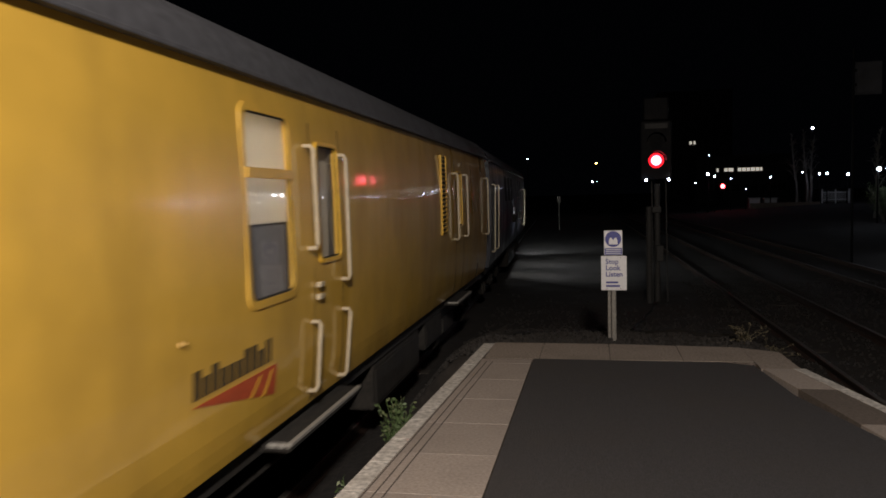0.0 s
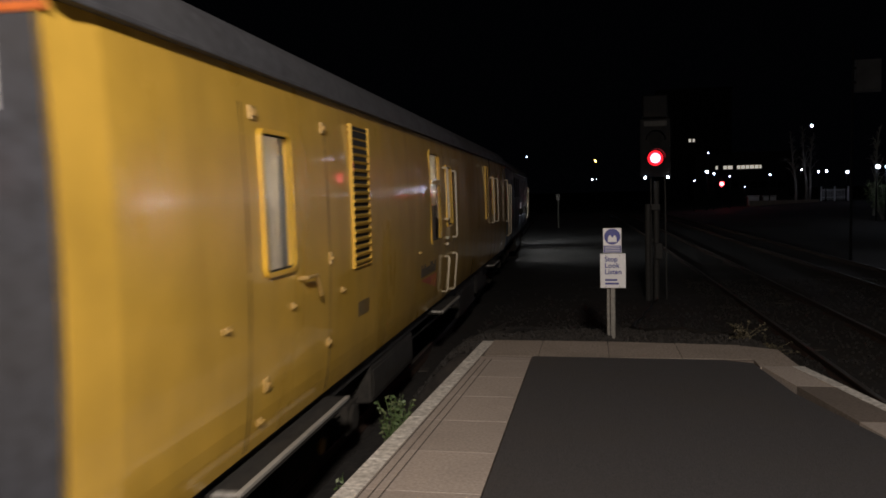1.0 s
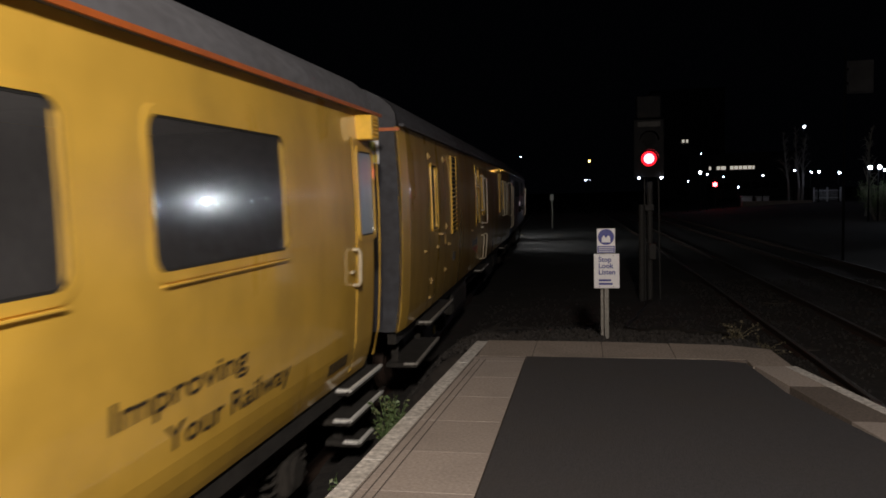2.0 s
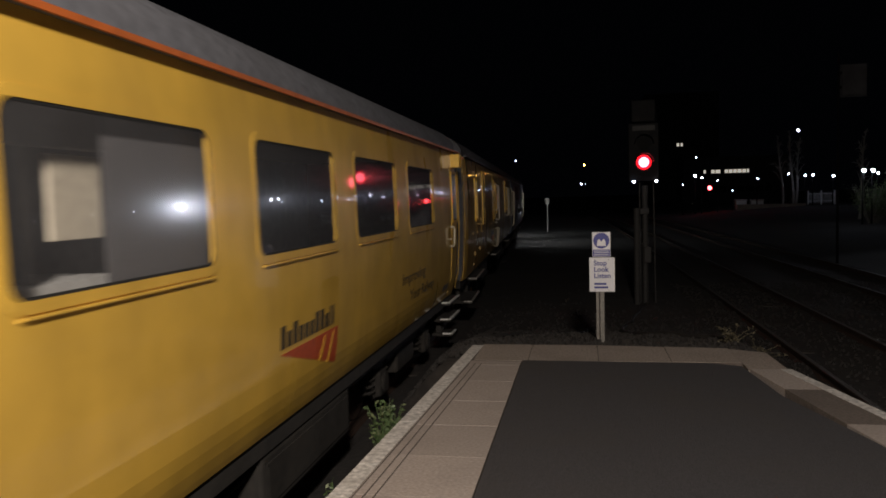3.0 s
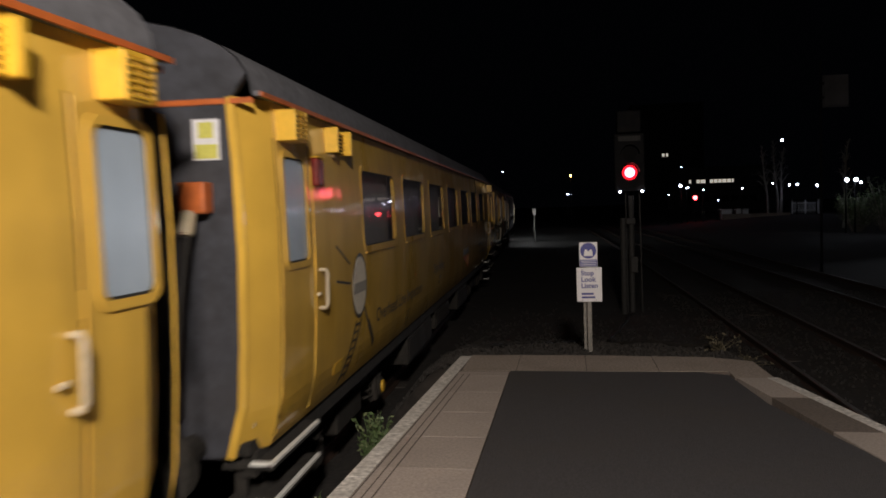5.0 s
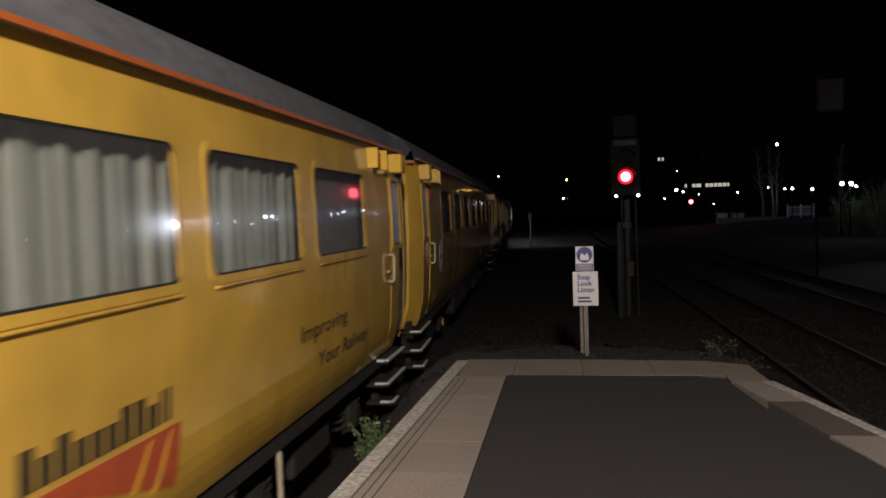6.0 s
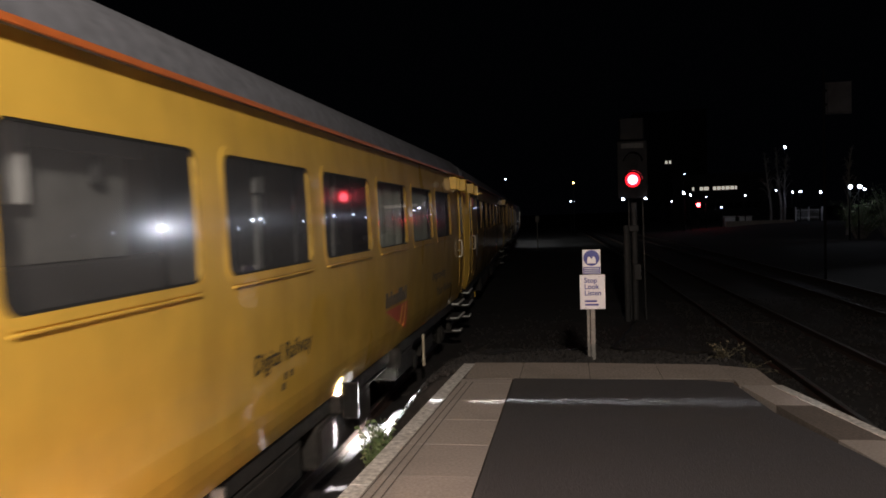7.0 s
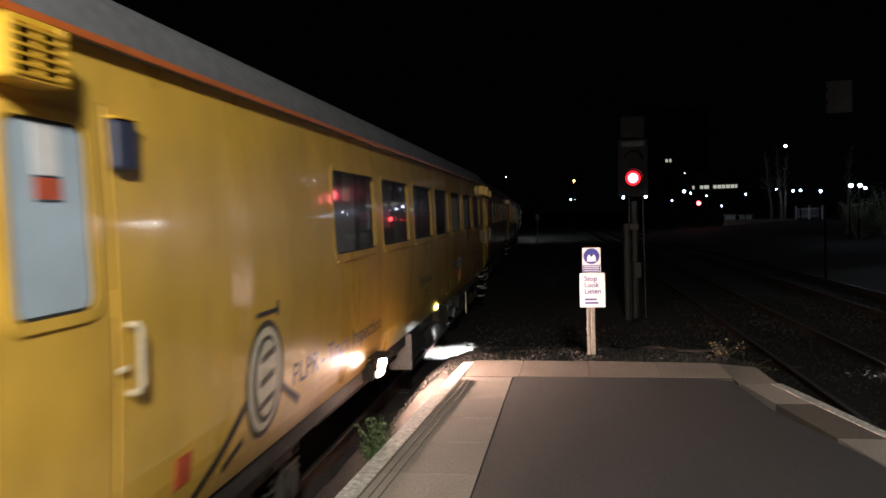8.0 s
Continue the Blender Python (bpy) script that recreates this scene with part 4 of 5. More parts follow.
def build_track_coach():
    c = Coach("inspection_coach", "yellow inspection coach lettered for track work with bright lamps below", -44.63, -25.26, 0.07, 0.07, YELLOW, ROOF, 0.15)
    starts = [-39.99 + 1.896 * i for i in range(7)]
    holes = [(s, s + 1.56, 1.325, 2.055) for s in starts] + [(-44.00, -43.52, 1.30, 2.04), (-25.88, -25.48, 1.30, 2.04)]
    c.shell(holes, ROOF)
    coach_common(c, 0, 0)
    behind = [None, None, None, None, CURTAIN, CURTAIN, GREY_BLIND]
    for s, b in zip(starts, behind):
        c.window(s, s + 1.56, 1.325, 2.055, GLASS, b)
    # black colour gives this partition the darkness at the window end
    part("partition", box(0.2, 1.2, c.y(-38.62), c.y(-38.30), 0.3, 2.3), RUBBER, c.ob, "partition blackened to darken the window end")
    # what stands close behind the panes; black boxes are added for the dark parts
    part("inner_board", box(1.25, 1.28, c.y(-40.1), c.y(-38.82), 0.6, 2.25, 0.004), GREY_BLIND, c.ob, "grey board behind the window")
    notice = part("framed_notice", box(1.283, 1.29, c.y(-39.78), c.y(-39.52), 1.80, 2.04), PALE_DISC, c.ob, "pale framed notice")
    part("notice_disc", disc((1.292, c.y(-39.65), 1.92), (1, 0, 0), 0.075, 0.004, 20), RUBBER, notice)
    part("wall_paper", box(1.283, 1.287, c.y(-39.24), c.y(-39.02), 1.80, 2.06), BLIND, c.ob, "white sheet of paper")
    part("inner_board", box(1.20, 1.225, c.y(-37.95), c.y(-36.95), 1.50, 2.25, 0.004), DIM_BOARD, c.ob, "grey board behind the window")
    # grey strip painted paler for the lit ceiling above
    part("pale_pelmet", box(1.22, 1.25, c.y(-38.0), c.y(-36.8), 1.98, 2.2, 0.01), GREY_BLIND, c.ob)
    part("equipment_rack", box(0.75, 1.22, c.y(-38.05), c.y(-36.6), 0.3, 1.50, 0.02), RUBBER, c.ob, "black box added to darken the window")
    part("equipment_locker", box(0.75, 1.18, c.y(-36.93), c.y(-36.55), 0.3, 2.25, 0.02), RUBBER, c.ob, "tall black box added to darken the window end")
    part("pale_duct", box(1.24, 1.28, c.y(-37.86), c.y(-37.74), 1.74, 2.2, 0.01), PALE_INSIDE, c.ob)
    part("coat_hook", box(1.235, 1.28, c.y(-37.28), c.y(-37.22), 1.84, 1.97, 0.012), RUBBER, c.ob, "black hook")
    for s, w in ((-35.38, 0.05), (-33.60, 0.03)):
        part("window_post", box(1.25, 1.28, c.y(s - w), c.y(s + w), 0.6, 2.2, 0.008), DIM_BOARD, c.ob)
        part("post_cap", box(1.26, 1.30, c.y(s - w * 2), c.y(s + w * 1.4), 1.84, 2.2, 0.015), DIM_BOARD, c.ob)
        # an added black box keeps the whole window dark
        part("equipment_rack", box(0.75, 1.20, c.y(s - 0.8), c.y(s + 0.9), 0.3, 2.25, 0.02), RUBBER, c.ob, "black box added to darken the window")
    part("ceiling_tube", box(0.5, 0.56, c.y(-39.83), c.y(-36.47), 2.24, 2.27), TUBE_GLOW, c.ob, "dim ceiling tube")
    coach_door(c, -44.00, -43.52, 1, BLUE_BOX, -43.27)
    coach_door(c, -25.88, -25.48, -1, BLUE_BOX, -26.1)
    c.plate("door_notice", [(-43.84, 1.83), (-43.69, 1.83), (-43.69, 2.02), (-43.84, 2.02)], WHITE_PLATE, 0.004, "white notice on the door glass")
    c.plate("door_notice", [(-43.84, 1.74), (-43.69, 1.74), (-43.69, 1.82), (-43.84, 1.82)], RED_PAINT, 0.004, "red notice on the door glass")
    hood_vent(c, -44.08, -43.80, boxed=True)
    hood_vent(c, -26.79, -26.38)
    hood_vent(c, -25.80, -25.60, boxed=True)
    side_lamp(c, -43.27, 1.98, BLUE_BOX, "dark blue side box")
    c.letters("Improving", -29.04, -27.79, 0.69, 0.13)
    c.letters("Your Railway", -28.62, -27.02, 0.42, 0.13)
    c.emblem(-32.13, -30.89, 0.64, 0.81, 0.26)
    c.letters("Digital Railway", -35.84, -34.71, 0.66, 0.13)
    for s, z in ((-35.29, 0.52), (-35.17, 0.52), (-35.33, 0.45)):
        c.plate("mark_dot", [(s, z), (s + 0.05, z), (s + 0.05, z + 0.05), (s, z + 0.05)], BLACK_PAINT)
    c.letters("PLPR - Track Inspection", -41.09, -38.24, 0.44, 0.16)
    # roundel on legs
    c.plate("graphic_ring", oval(-41.63, 0.61, 0.33, 0.385), BLACK_PAINT, 0.004, "black ring of a painted roundel")
    c.plate("graphic_disc", oval(-41.63, 0.61, 0.285, 0.34), PALE_DISC, 0.006, "pale disc of a painted roundel")
    c.plate("graphic_core", oval(-41.63, 0.61, 0.225, 0.285), BLACK_PAINT, 0.008)
    c.plate("graphic_face", oval(-41.61, 0.615, 0.18, 0.25), PALE_DISC, 0.010)
    for z in (0.47, 0.62, 0.77):
        c.plate("graphic_bar", [(-41.74, z - 0.05), (-41.50, z - 0.005), (-41.50, z + 0.04), (-41.74, z - 0.005)], BLACK_PAINT, 0.013)
    grab_lines(c, [(-41.82, 0.33), (-41.60, 0.92)], None, 0.02)
    grab_lines(c, [(-41.80, 1.04), (-41.42, 1.04)], None, 0.03)
    grab_lines(c, [(-41.42, 1.1), (-41.42, 1.0)], None, 0.03)
    grab_lines(c, [(-41.90, 0.55), (-42.32, 0.3), (-42.62, 0.14)], None, 0.06)
    grab_lines(c, [(-41.32, 0.5), (-40.92, 0.3)], None, 0.06)
    grab_lines(c, [(-42.22, 0.2), (-41.97, 0.3)], None, 0.05)
    c.plate("red_panel", [(-42.84, 0.3), (-42.67, 0.3), (-42.67, 0.46), (-42.84, 0.46)], RED_PAINT, 0.005, "small red panel")
    steps_at(c, -26.20, -25.30)
    steps_at(c, -44.53, -43.42)
    c.gear([(-36.15, -34.6, -0.42), (-34.22, -32.38, -0.5), (-31.05, -29.95, -0.4)])
    c.bogie(-41.82)
    c.bogie(-28.03)
    part("brake_rod", tube([(1.26, c.y(-29.25), -0.55), (1.26, c.y(-29.25), -0.08)], 0.02), HANDLE, c.ob, "pale upright rod beside the bogie")
    # inspection lamps hung under the side
    for s in (-38.52, -38.32):
        hood = part("lamp_housing", box(1.05, 1.37, c.y(s) - 0.09, c.y(s) + 0.09, -0.06, 0.12, 0.015), GEAR, c.ob, "inspection lamp housing")
        # added plate that keeps the lens light off the coach side
        part("lamp_brow", box(1.26, 1.5, c.y(s) - 0.12, c.y(s) + 0.1, 0.175, 0.185, 0.003), GEAR, hood)
        way = Vector((1.0, -0.08 if s < -38.4 else 0.08, -0.1)).normalized()
        spot = Vector((1.43, c.y(s), 0.10))
        part("lamp_bowl", disc(spot - way * 0.025, way, 0.08, 0.04, 16), GEAR, hood)
        part("lamp_lens", disc(spot, way, 0.06, 0.006, 16), SCAN_GLOW, hood, "glowing lamp lens")
    # a glowing ball stands in for the glare round the lamps
    bm = bmesh.new()
    bmesh.ops.create_uvsphere(bm, u_segments=18, v_segments=10, radius=0.08)
    bmesh.ops.translate(bm, verts=bm.verts, vec=(1.37, c.y(-38.42), 0.02))
    for f in bm.faces:
        f.smooth = True
    part("lamp_glare", bm, GLARE_GLOW, hood, "glowing ball standing in for the lamp glare")
    part("lamp_plate", box(1.02, 1.33, c.y(-36.24), c.y(-36.20), -0.42, 0.06, 0.005), POST_PAINT, c.ob, "pale shield beside the lamps")
    # a line projector: a bright slit between two blades
    y = c.y(-33.73)
    head = part("line_projector", box(1.05, 1.34, y - 0.1, y + 0.1, -0.1, 0.06, 0.01), GEAR, c.ob, "line projector under the solebar")
    part("bright_slit", box(1.345, 1.352, y - 0.003, y + 0.003, -0.08, 0.075), LASER_GLOW, head, "bright slit")
    for d in (-1, 1):
        part("blade", box(1.335, 1.48, min(y + d * 0.005, y + d * 0.01), max(y + d * 0.005, y + d * 0.01), -0.16, 0.16), NEAR_BLACK, head)
    part("blade_lid", box(1.335, 1.48, y - 0.014, y + 0.014, 0.15, 0.165), GEAR, head)
    y = c.y(-31.4)
    spot = part("spot_lens", disc((1.3, y, -0.02), (0, 0, 1), 0.055, 0.008, 16), POOL_GLOW, c.ob, "glowing spot lens facing down")
    bm = bmesh.new()
    for radius in (0.07, 0.085):
        rings = [[bm.verts.new((1.3 + radius * math.cos(k * math.tau / 20), y + radius * math.sin(k * math.tau / 20), z)) for k in range(20)] for z in (0.06, -0.15)]
        for k in range(20):
            bm.faces.new((rings[0][k], rings[0][(k + 1) % 20], rings[1][(k + 1) % 20], rings[1][k]))
    put_disc(bm, (1.3, y, 0.02), (0, 0, 1), 0.08, 0.02, 20)
    part("spot_tube", bm, GEAR, spot, "open tube round the lens")
    TRAIN.append(c)


build_track_coach()


def build_loco():
    c = Coach("diesel_locomotive", "dark blue diesel locomotive hauling the yellow train", 16.7, 35.3, 0.1, 0.02, ROYAL, DARK_ROOF)
    c.ob["category"] = "locomotive"
    c.shell([])
    for s, d in ((c.s0, 1), (c.s1, -1)):
        y = c.y(s)
        bm = bmesh.new()
        ring = [(c.width(z) - 0.02, z) for z in (0.1, 0.4, 0.9, 1.39, 1.9, 2.39)]
        w = c.width(2.4) - 0.03
        ring += [(w * math.cos(k * math.pi / 12), 2.40 + 0.54 * math.sin(k * math.pi / 12) ** 0.8) for k in range(1, 12)]
        ring += [(-x, z) for x, z in ring[5::-1]]
        near = [bm.verts.new((x, y, z)) for x, z in ring]
        far = [bm.verts.new((x, y + d * 0.08, z)) for x, z in ring]
        bm.faces.new(near)
        bm.faces.new(far[::-1])
        for i in range(len(ring)):
            j = (i + 1) % len(ring)
            bm.faces.new((near[i], far[i], far[j], near[j]))
        bmesh.ops.recalc_face_normals(bm, faces=bm.faces)
        part("cab_front", bm, ROYAL if d > 0 else YELLOW, c.ob)
        for x in (-0.6, 0.6):
            part("cab_window", box(x - 0.4, x + 0.4, min(y, y - d * 0.01), max(y, y - d * 0.01), 1.5, 2.1, 0.004), NEAR_BLACK, c.ob)
        for x in (-0.87, 0.87):
            bm = disc((x, y - d * 0.25, 0.14), (0, 1, 0), 0.09, 0.5, 12)
            put_disc(bm, (x, y - d * 0.5, 0.14), (0, 1, 0), 0.24, 0.04, 20, 0.012)
            part("buffer", bm, GEAR, c.ob)
    for s in (17.3, 18.4, 33.6, 34.6):
        c.rail(s, 0.4, 1.9)
    for s in (17.85, 34.1):
        c.plate("cab_door_glass", [(s - 0.2, 1.4), (s + 0.2, 1.4), (s + 0.2, 2.0), (s - 0.2, 2.0)], NEAR_BLACK, 0.004)
    for s in (21.5, 23.0, 24.5, 29.0, 30.5):
        c.plate("body_grille", [(s, 1.5), (s + 1.0, 1.5), (s + 1.0, 2.2), (s, 2.2)], NEAR_BLACK, 0.004)
    c.plate("body_number_bar", [(26.0, 1.0), (27.0, 1.0), (27.0, 1.25), (26.0, 1.25)], WHITE_PLATE, 0.004)
    c.gear([(25.0, 29.0, -0.65)])
    c.bogie(19.8, 3, 2.0)
    c.bogie(32.1, 3, 2.0)
    y = c.y(c.s1)
    for x in (-0.85, 0.85):
        hood = part("headlamp", disc((x, y + 0.03, 0.55), (0, 1, 0), 0.14, 0.1, 18, 0.01), GEAR, c.ob, "round headlamp")
        part("headlamp_lens", disc((x, y + 0.085, 0.55), (0, 1, -0.05), 0.11, 0.02, 18), HEAD_GLOW, hood, "glowing headlamp lens")
    # two unseen lamps, added to light the ground beside the train
    for s, z in ((25.5, 0.9), (29.5, 0.9)):
        hood = part("side_flood", box(1.2, 1.5, c.y(s) - 0.3, c.y(s) - 0.06, z - 0.12, z + 0.12, 0.01), GEAR, c.ob, "unseen lamp added to light the ground")
        part("flood_bowl", disc((1.418, c.y(s) - 0.0096, z + 0.0112), (1.0, 0.9, -0.35), 0.14, 0.04, 16, 0.004), GEAR, hood)
        part("added_lamp_lens", disc((1.45, c.y(s) + 0.014, z), (1.0, 0.9, -0.35), 0.1, 0.004, 16), ADDED_GLOW, hood, "glowing lens of the added lamp")
    TRAIN.append(c)


build_loco()


# ---- things past the platform ----
def flat_letters(text, x, y, z, size, mat, parent):
    """Lettering that faces back along the platform."""
    data = bpy.data.curves.new("letters", "FONT")
    data.body, data.size, data.resolution_u, data.offset = text, size, 3, size * 0.022
    ob = new("letters", data)
    bpy.context.view_layer.update()
    mesh = bpy.data.meshes.new_from_object(ob.evaluated_get(bpy.context.evaluated_depsgraph_get()))
    bpy.data.objects.remove(ob)
    for v in mesh.vertices:
        v.co = Vector((x + v.co.x, y, z + v.co.y))
    letters_apart(mesh, mat, parent, "dark blue letter of " + text)


def upright(points, y0, y1):
    """A plate with the outline points (x, z), counter-clockwise from the front, between y0 (front) and y1."""
    bm = bmesh.new()
    a = [bm.verts.new((x, y0, z)) for x, z in points]
    b = [bm.verts.new((x, y1, z)) for x, z in points]
    bm.faces.new(a)
    bm.faces.new(b[::-1])
    for i in range(len(a)):
        j = (i + 1) % len(a)
        bm.faces.new((a[j], a[i], b[i], b[j]))
    return bm


def build_warning_sign():
    y = 10.0
    top = anchor("warning_sign", pose(0.245, y, ground_height(0.245, y) - 0.02))
    tagged(top, "blue and white warning sign on a galvanised post past the platform", "sign")
    base = ground_height(0.245, y) - 0.02
    o = lambda bm: (bmesh.ops.translate(bm, verts=bm.verts, vec=(-0.245, -y, -base)), bm)[1]
    part("post", o(box(0.215, 0.275, y + 0.008, y + 0.06, base, 1.13, 0.008)), POST_PAINT, top, "galvanised steel post")
    part("stub_post", o(box(0.17, 0.21, y + 0.07, y + 0.11, base, 0.5, 0.006)), POST_PAINT, top)
    blue = part("blue_plate", o(box(0.13, 0.355, y - 0.003, y + 0.005, 0.865, 1.175, 0.002)), WHITE_PLATE, top, "white plate with a blue mandatory disc")
    part("blue_disc", o(upright([(0.2425 + 0.1 * math.cos(k * math.tau / 28), 1.068 + 0.1 * math.sin(k * math.tau / 28)) for k in range(28)], y - 0.005, y - 0.003)), BLUE_PLATE, blue)
    vest = [(-0.055, -0.055), (0.055, -0.055), (0.052, 0.0), (0.038, 0.03), (0.022, 0.03), (0.0, 0.0), (-0.022, 0.03), (-0.038, 0.03), (-0.052, 0.0)]
    part("vest_shape", o(upright([(0.2425 + x, 1.055 + z) for x, z in vest], y - 0.007, y - 0.005)), WHITE_PLATE, blue)
    part("blue_band", o(box(0.136, 0.349, y - 0.005, y - 0.003, 0.87, 0.955)), BLUE_PLATE, blue)
    for z in (0.89, 0.915, 0.938):
        part("line_of_writing", o(box(0.15, 0.335, y - 0.007, y - 0.005, z - 0.005, z + 0.004)), WHITE_PLATE, blue)
    white = part("white_plate", o(box(0.09, 0.405, y - 0.003, y + 0.005, 0.42, 0.855, 0.002)), WHITE_PLATE, top, "white plate reading Stop Look Listen")
    for text, z in (("Stop", 0.755), ("Look", 0.675), ("Listen", 0.595)):
        flat_letters(text, 0.145 - 0.245, -0.005, z - base, 0.088, BLUE_PLATE, white)
    for z, w in ((0.52, 0.15), (0.475, 0.17)):
        part("line_of_writing", o(box(0.15, 0.15 + w, y - 0.005, y - 0.003, z - 0.012, z + 0.012)), BLUE_PLATE, white)
    for px in (0.16, 0.33):
        for pz in (0.83, 0.44):
            part("bolt", o(disc((px, y - 0.006, pz), (0, 1, 0), 0.006, 0.006, 8)), POST_PAINT, white)


build_warning_sign()


def build_signal():
    y = 19.6
    g = ground_height(1.45, y) - 0.03
    top = anchor("railway_signal", pose(1.45, y, g))
    tagged(top, "colour-light railway signal showing red on twin posts", "railway signal")
    o = lambda bm: (bmesh.ops.translate(bm, verts=bm.verts, vec=(-1.45, -y, -g)), bm)[1]
    part("post", o(disc((1.335, y, (g + 1.3) / 2), (0, 0, 1), 0.075, 1.3 - g, 16)), SIGNAL_POST, top, "galvanised tubular post")
    part("post", o(disc((1.53, y, (g + 1.85) / 2), (0, 0, 1), 0.07, 1.85 - g, 16)), SIGNAL_POST, top, "galvanised tubular post")
    part("collar", o(box(1.4, 1.62, y - 0.12, y + 0.12, 1.15, 1.3, 0.02)), SIGNAL_POST, top)
    part("junction_box", o(box(1.49, 1.66, y - 0.2, y - 0.07, -0.03, 0.36, 0.02)), SIGNAL_POST, top, "pale grey junction box")
    head = part("signal_head", o(box(1.15, 1.87, y - 0.02, y + 0.06, 1.95, 3.36, 0.02)), SIGNAL_BLACK, top, "black signal backplate")
    part("head_case", o(box(1.3, 1.72, y + 0.06, y + 0.3, 2.05, 3.25, 0.03)), SIGNAL_BLACK, head)
    part("route_box", o(box(1.22, 1.8, y - 0.05, y + 0.3, 3.38, 3.92, 0.03)), SIGNAL_BLACK, top, "dark indicator box above the head")
    part("plate_bars", o(box(1.25, 1.78, y - 0.028, y - 0.022, 3.18, 3.3)), SIGNAL_POST, head, "number plate as a plain bar")
    for z in (2.41, 2.85):
        bm = bmesh.new()
        for k in range(17):
            a, b = math.pi * k / 16, math.pi * (k + 1) / 16
            if k == 16:
                break
            for r0 in (0.215, 0.222):
                q = [bm.verts.new((1.51 + r0 * math.cos(t), yy, z + r0 * math.sin(t))) for t, yy in ((a, y - 0.02), (b, y - 0.02), (b, y - 0.3), (a, y - 0.3))]
                bm.faces.new(q)
        part("lamp_hood", o(bm), SIGNAL_BLACK, head)
    # a glowing ring paints the red halo around the lens
    part("red_lens_rim", o(disc((1.51, y - 0.035, 2.41), (0, 1, 0), 0.18, 0.02, 28)), RED_HALO, head, "glowing red ring standing in for the halo")
    part("red_lens", o(disc((1.51, y - 0.06, 2.41), (0, 1, 0), 0.12, 0.03, 24, 0.008)), RED_HOT, head, "glowing red signal lens")
    part("dark_lens", o(disc((1.51, y - 0.04, 2.85), (0, 1, 0), 0.15, 0.02, 24)), NEAR_BLACK, head)
    for x in (1.27, 1.8):
        arm = part("marker_arm", o(box(x - 0.04, x + 0.04, y - 0.06, y, 1.9, 1.96)), SIGNAL_BLACK, head)
        part("marker_lamp", o(disc((x, y - 0.07, 1.945), (0, 1, 0), 0.028, 0.02, 10)), COLD_GLOW, arm, "tiny white marker lamp")
    part("ladder_rail", o(tube([(1.8, y + 0.35, g), (1.75, y + 0.35, 3.3)], 0.02)), SIGNAL_POST, top)
    part("ladder_rail", o(tube([(1.45, y + 0.35, g), (1.42, y + 0.35, 3.3)], 0.02)), SIGNAL_POST, top)


build_signal()


def build_weed(name, label, x, y, z, height, spread, stems, seed, mats):
    """A tuft of bent stems with small leaves."""
    rnd = random.Random(seed)
    top = anchor(name, pose(x, y, z))
    tagged(top, label, "plant")
    bm, leaves = bmesh.new(), bmesh.new()
    for _ in range(stems):
        a, lean, tall = rnd.uniform(0, 6.28), rnd.uniform(0.1, 1) * spread, height * rnd.uniform(0.5, 1.05)
        tip = Vector((math.cos(a) * lean, math.sin(a) * lean * 1.4, tall))
        pts = [Vector((rnd.gauss(0, 0.03), rnd.gauss(0, 0.05), 0)), tip * 0.5 + Vector((0, 0, tall * 0.15)), tip]
        put_tube(bm, pts, [0.006, 0.004, 0.002], 4)
        for k in range(16):
            t = 0.15 + 0.85 * k / 15
            p = pts[0].lerp(pts[1], t * 2) if t < 0.5 else pts[1].lerp(pts[2], t * 2 - 1)
            d = Vector((rnd.gauss(0, 1), rnd.gauss(0, 1), rnd.gauss(0.2, 0.7))).normalized() * rnd.uniform(0.02, 0.048)
            n = d.cross(Vector((rnd.gauss(0, 1), rnd.gauss(0, 1), rnd.gauss(0, 1)))).normalized() * d.length * 0.28
            q = [leaves.verts.new(v) for v in (p, p + d * 0.5 + n, p + d, p + d * 0.5 - n)]
            leaves.faces.new(q).material_index = rnd.random() < 0.35
    part("stem_tuft", bm, mats[0], top)
    part("foliage", leaves, mats, top)


build_weed("weed", "straggly green weed growing against the platform edge", -1.47, 5.62, -0.42, 0.53, 0.15, 50, 1, [LEAF, PALE_LEAF])
build_weed("weed", "small low green weed below the platform edge", -1.56, 4.7, -0.62, 0.45, 0.12, 18, 2, [LEAF, PALE_LEAF])
build_weed("weed", "small dry weed on the earth past the platform", 1.75, 9.6, ground_height(1.75, 9.6), 0.2, 0.35, 16, 3, [DRY, DRY])
build_weed("weed", "small dry weed on the earth past the platform", 2.2, 10.6, ground_height(2.2, 10.6), 0.2, 0.4, 16, 4, [DRY, DRY])

# the earth bank that the tall weeds root in, between wall and track
bank = bmesh.new()
rows = [[bank.verts.new((x, 2.0 + 0.25 * i, z + 0.05 * noise.noise((x * 3, i * 0.7, 1)))) for x, z in ((-1.3, -0.34), (-1.5, -0.44), (-1.74, -0.7), (-2.02, -0.8), (-2.3, -0.84), (-2.48, -1.08))] for i in range(41)]
for a, b in zip(rows, rows[1:]):
    for i in range(5):
        bank.faces.new((a[i], b[i], b[i + 1], a[i + 1]))
tagged(link("earth_bank", bank, EARTH, smooth=True), "narrow bank of dark earth along the platform wall", "ground", kind="structure")


def build_cable(points, radius, label):
    pts = []
    for (x0, y0), (x1, y1) in zip(points, points[1:]):
        for k in range(6):
            t = k / 6
            x, y = x0 + (x1 - x0) * t, y0 + (y1 - y0) * t
            pts.append((x + 0.04 * math.sin(y * 5), y, ground_height(x, y) + radius + 0.015))
    tagged(link("ground_cable", tube(pts, radius), CABLE, smooth=True), label, "cable")


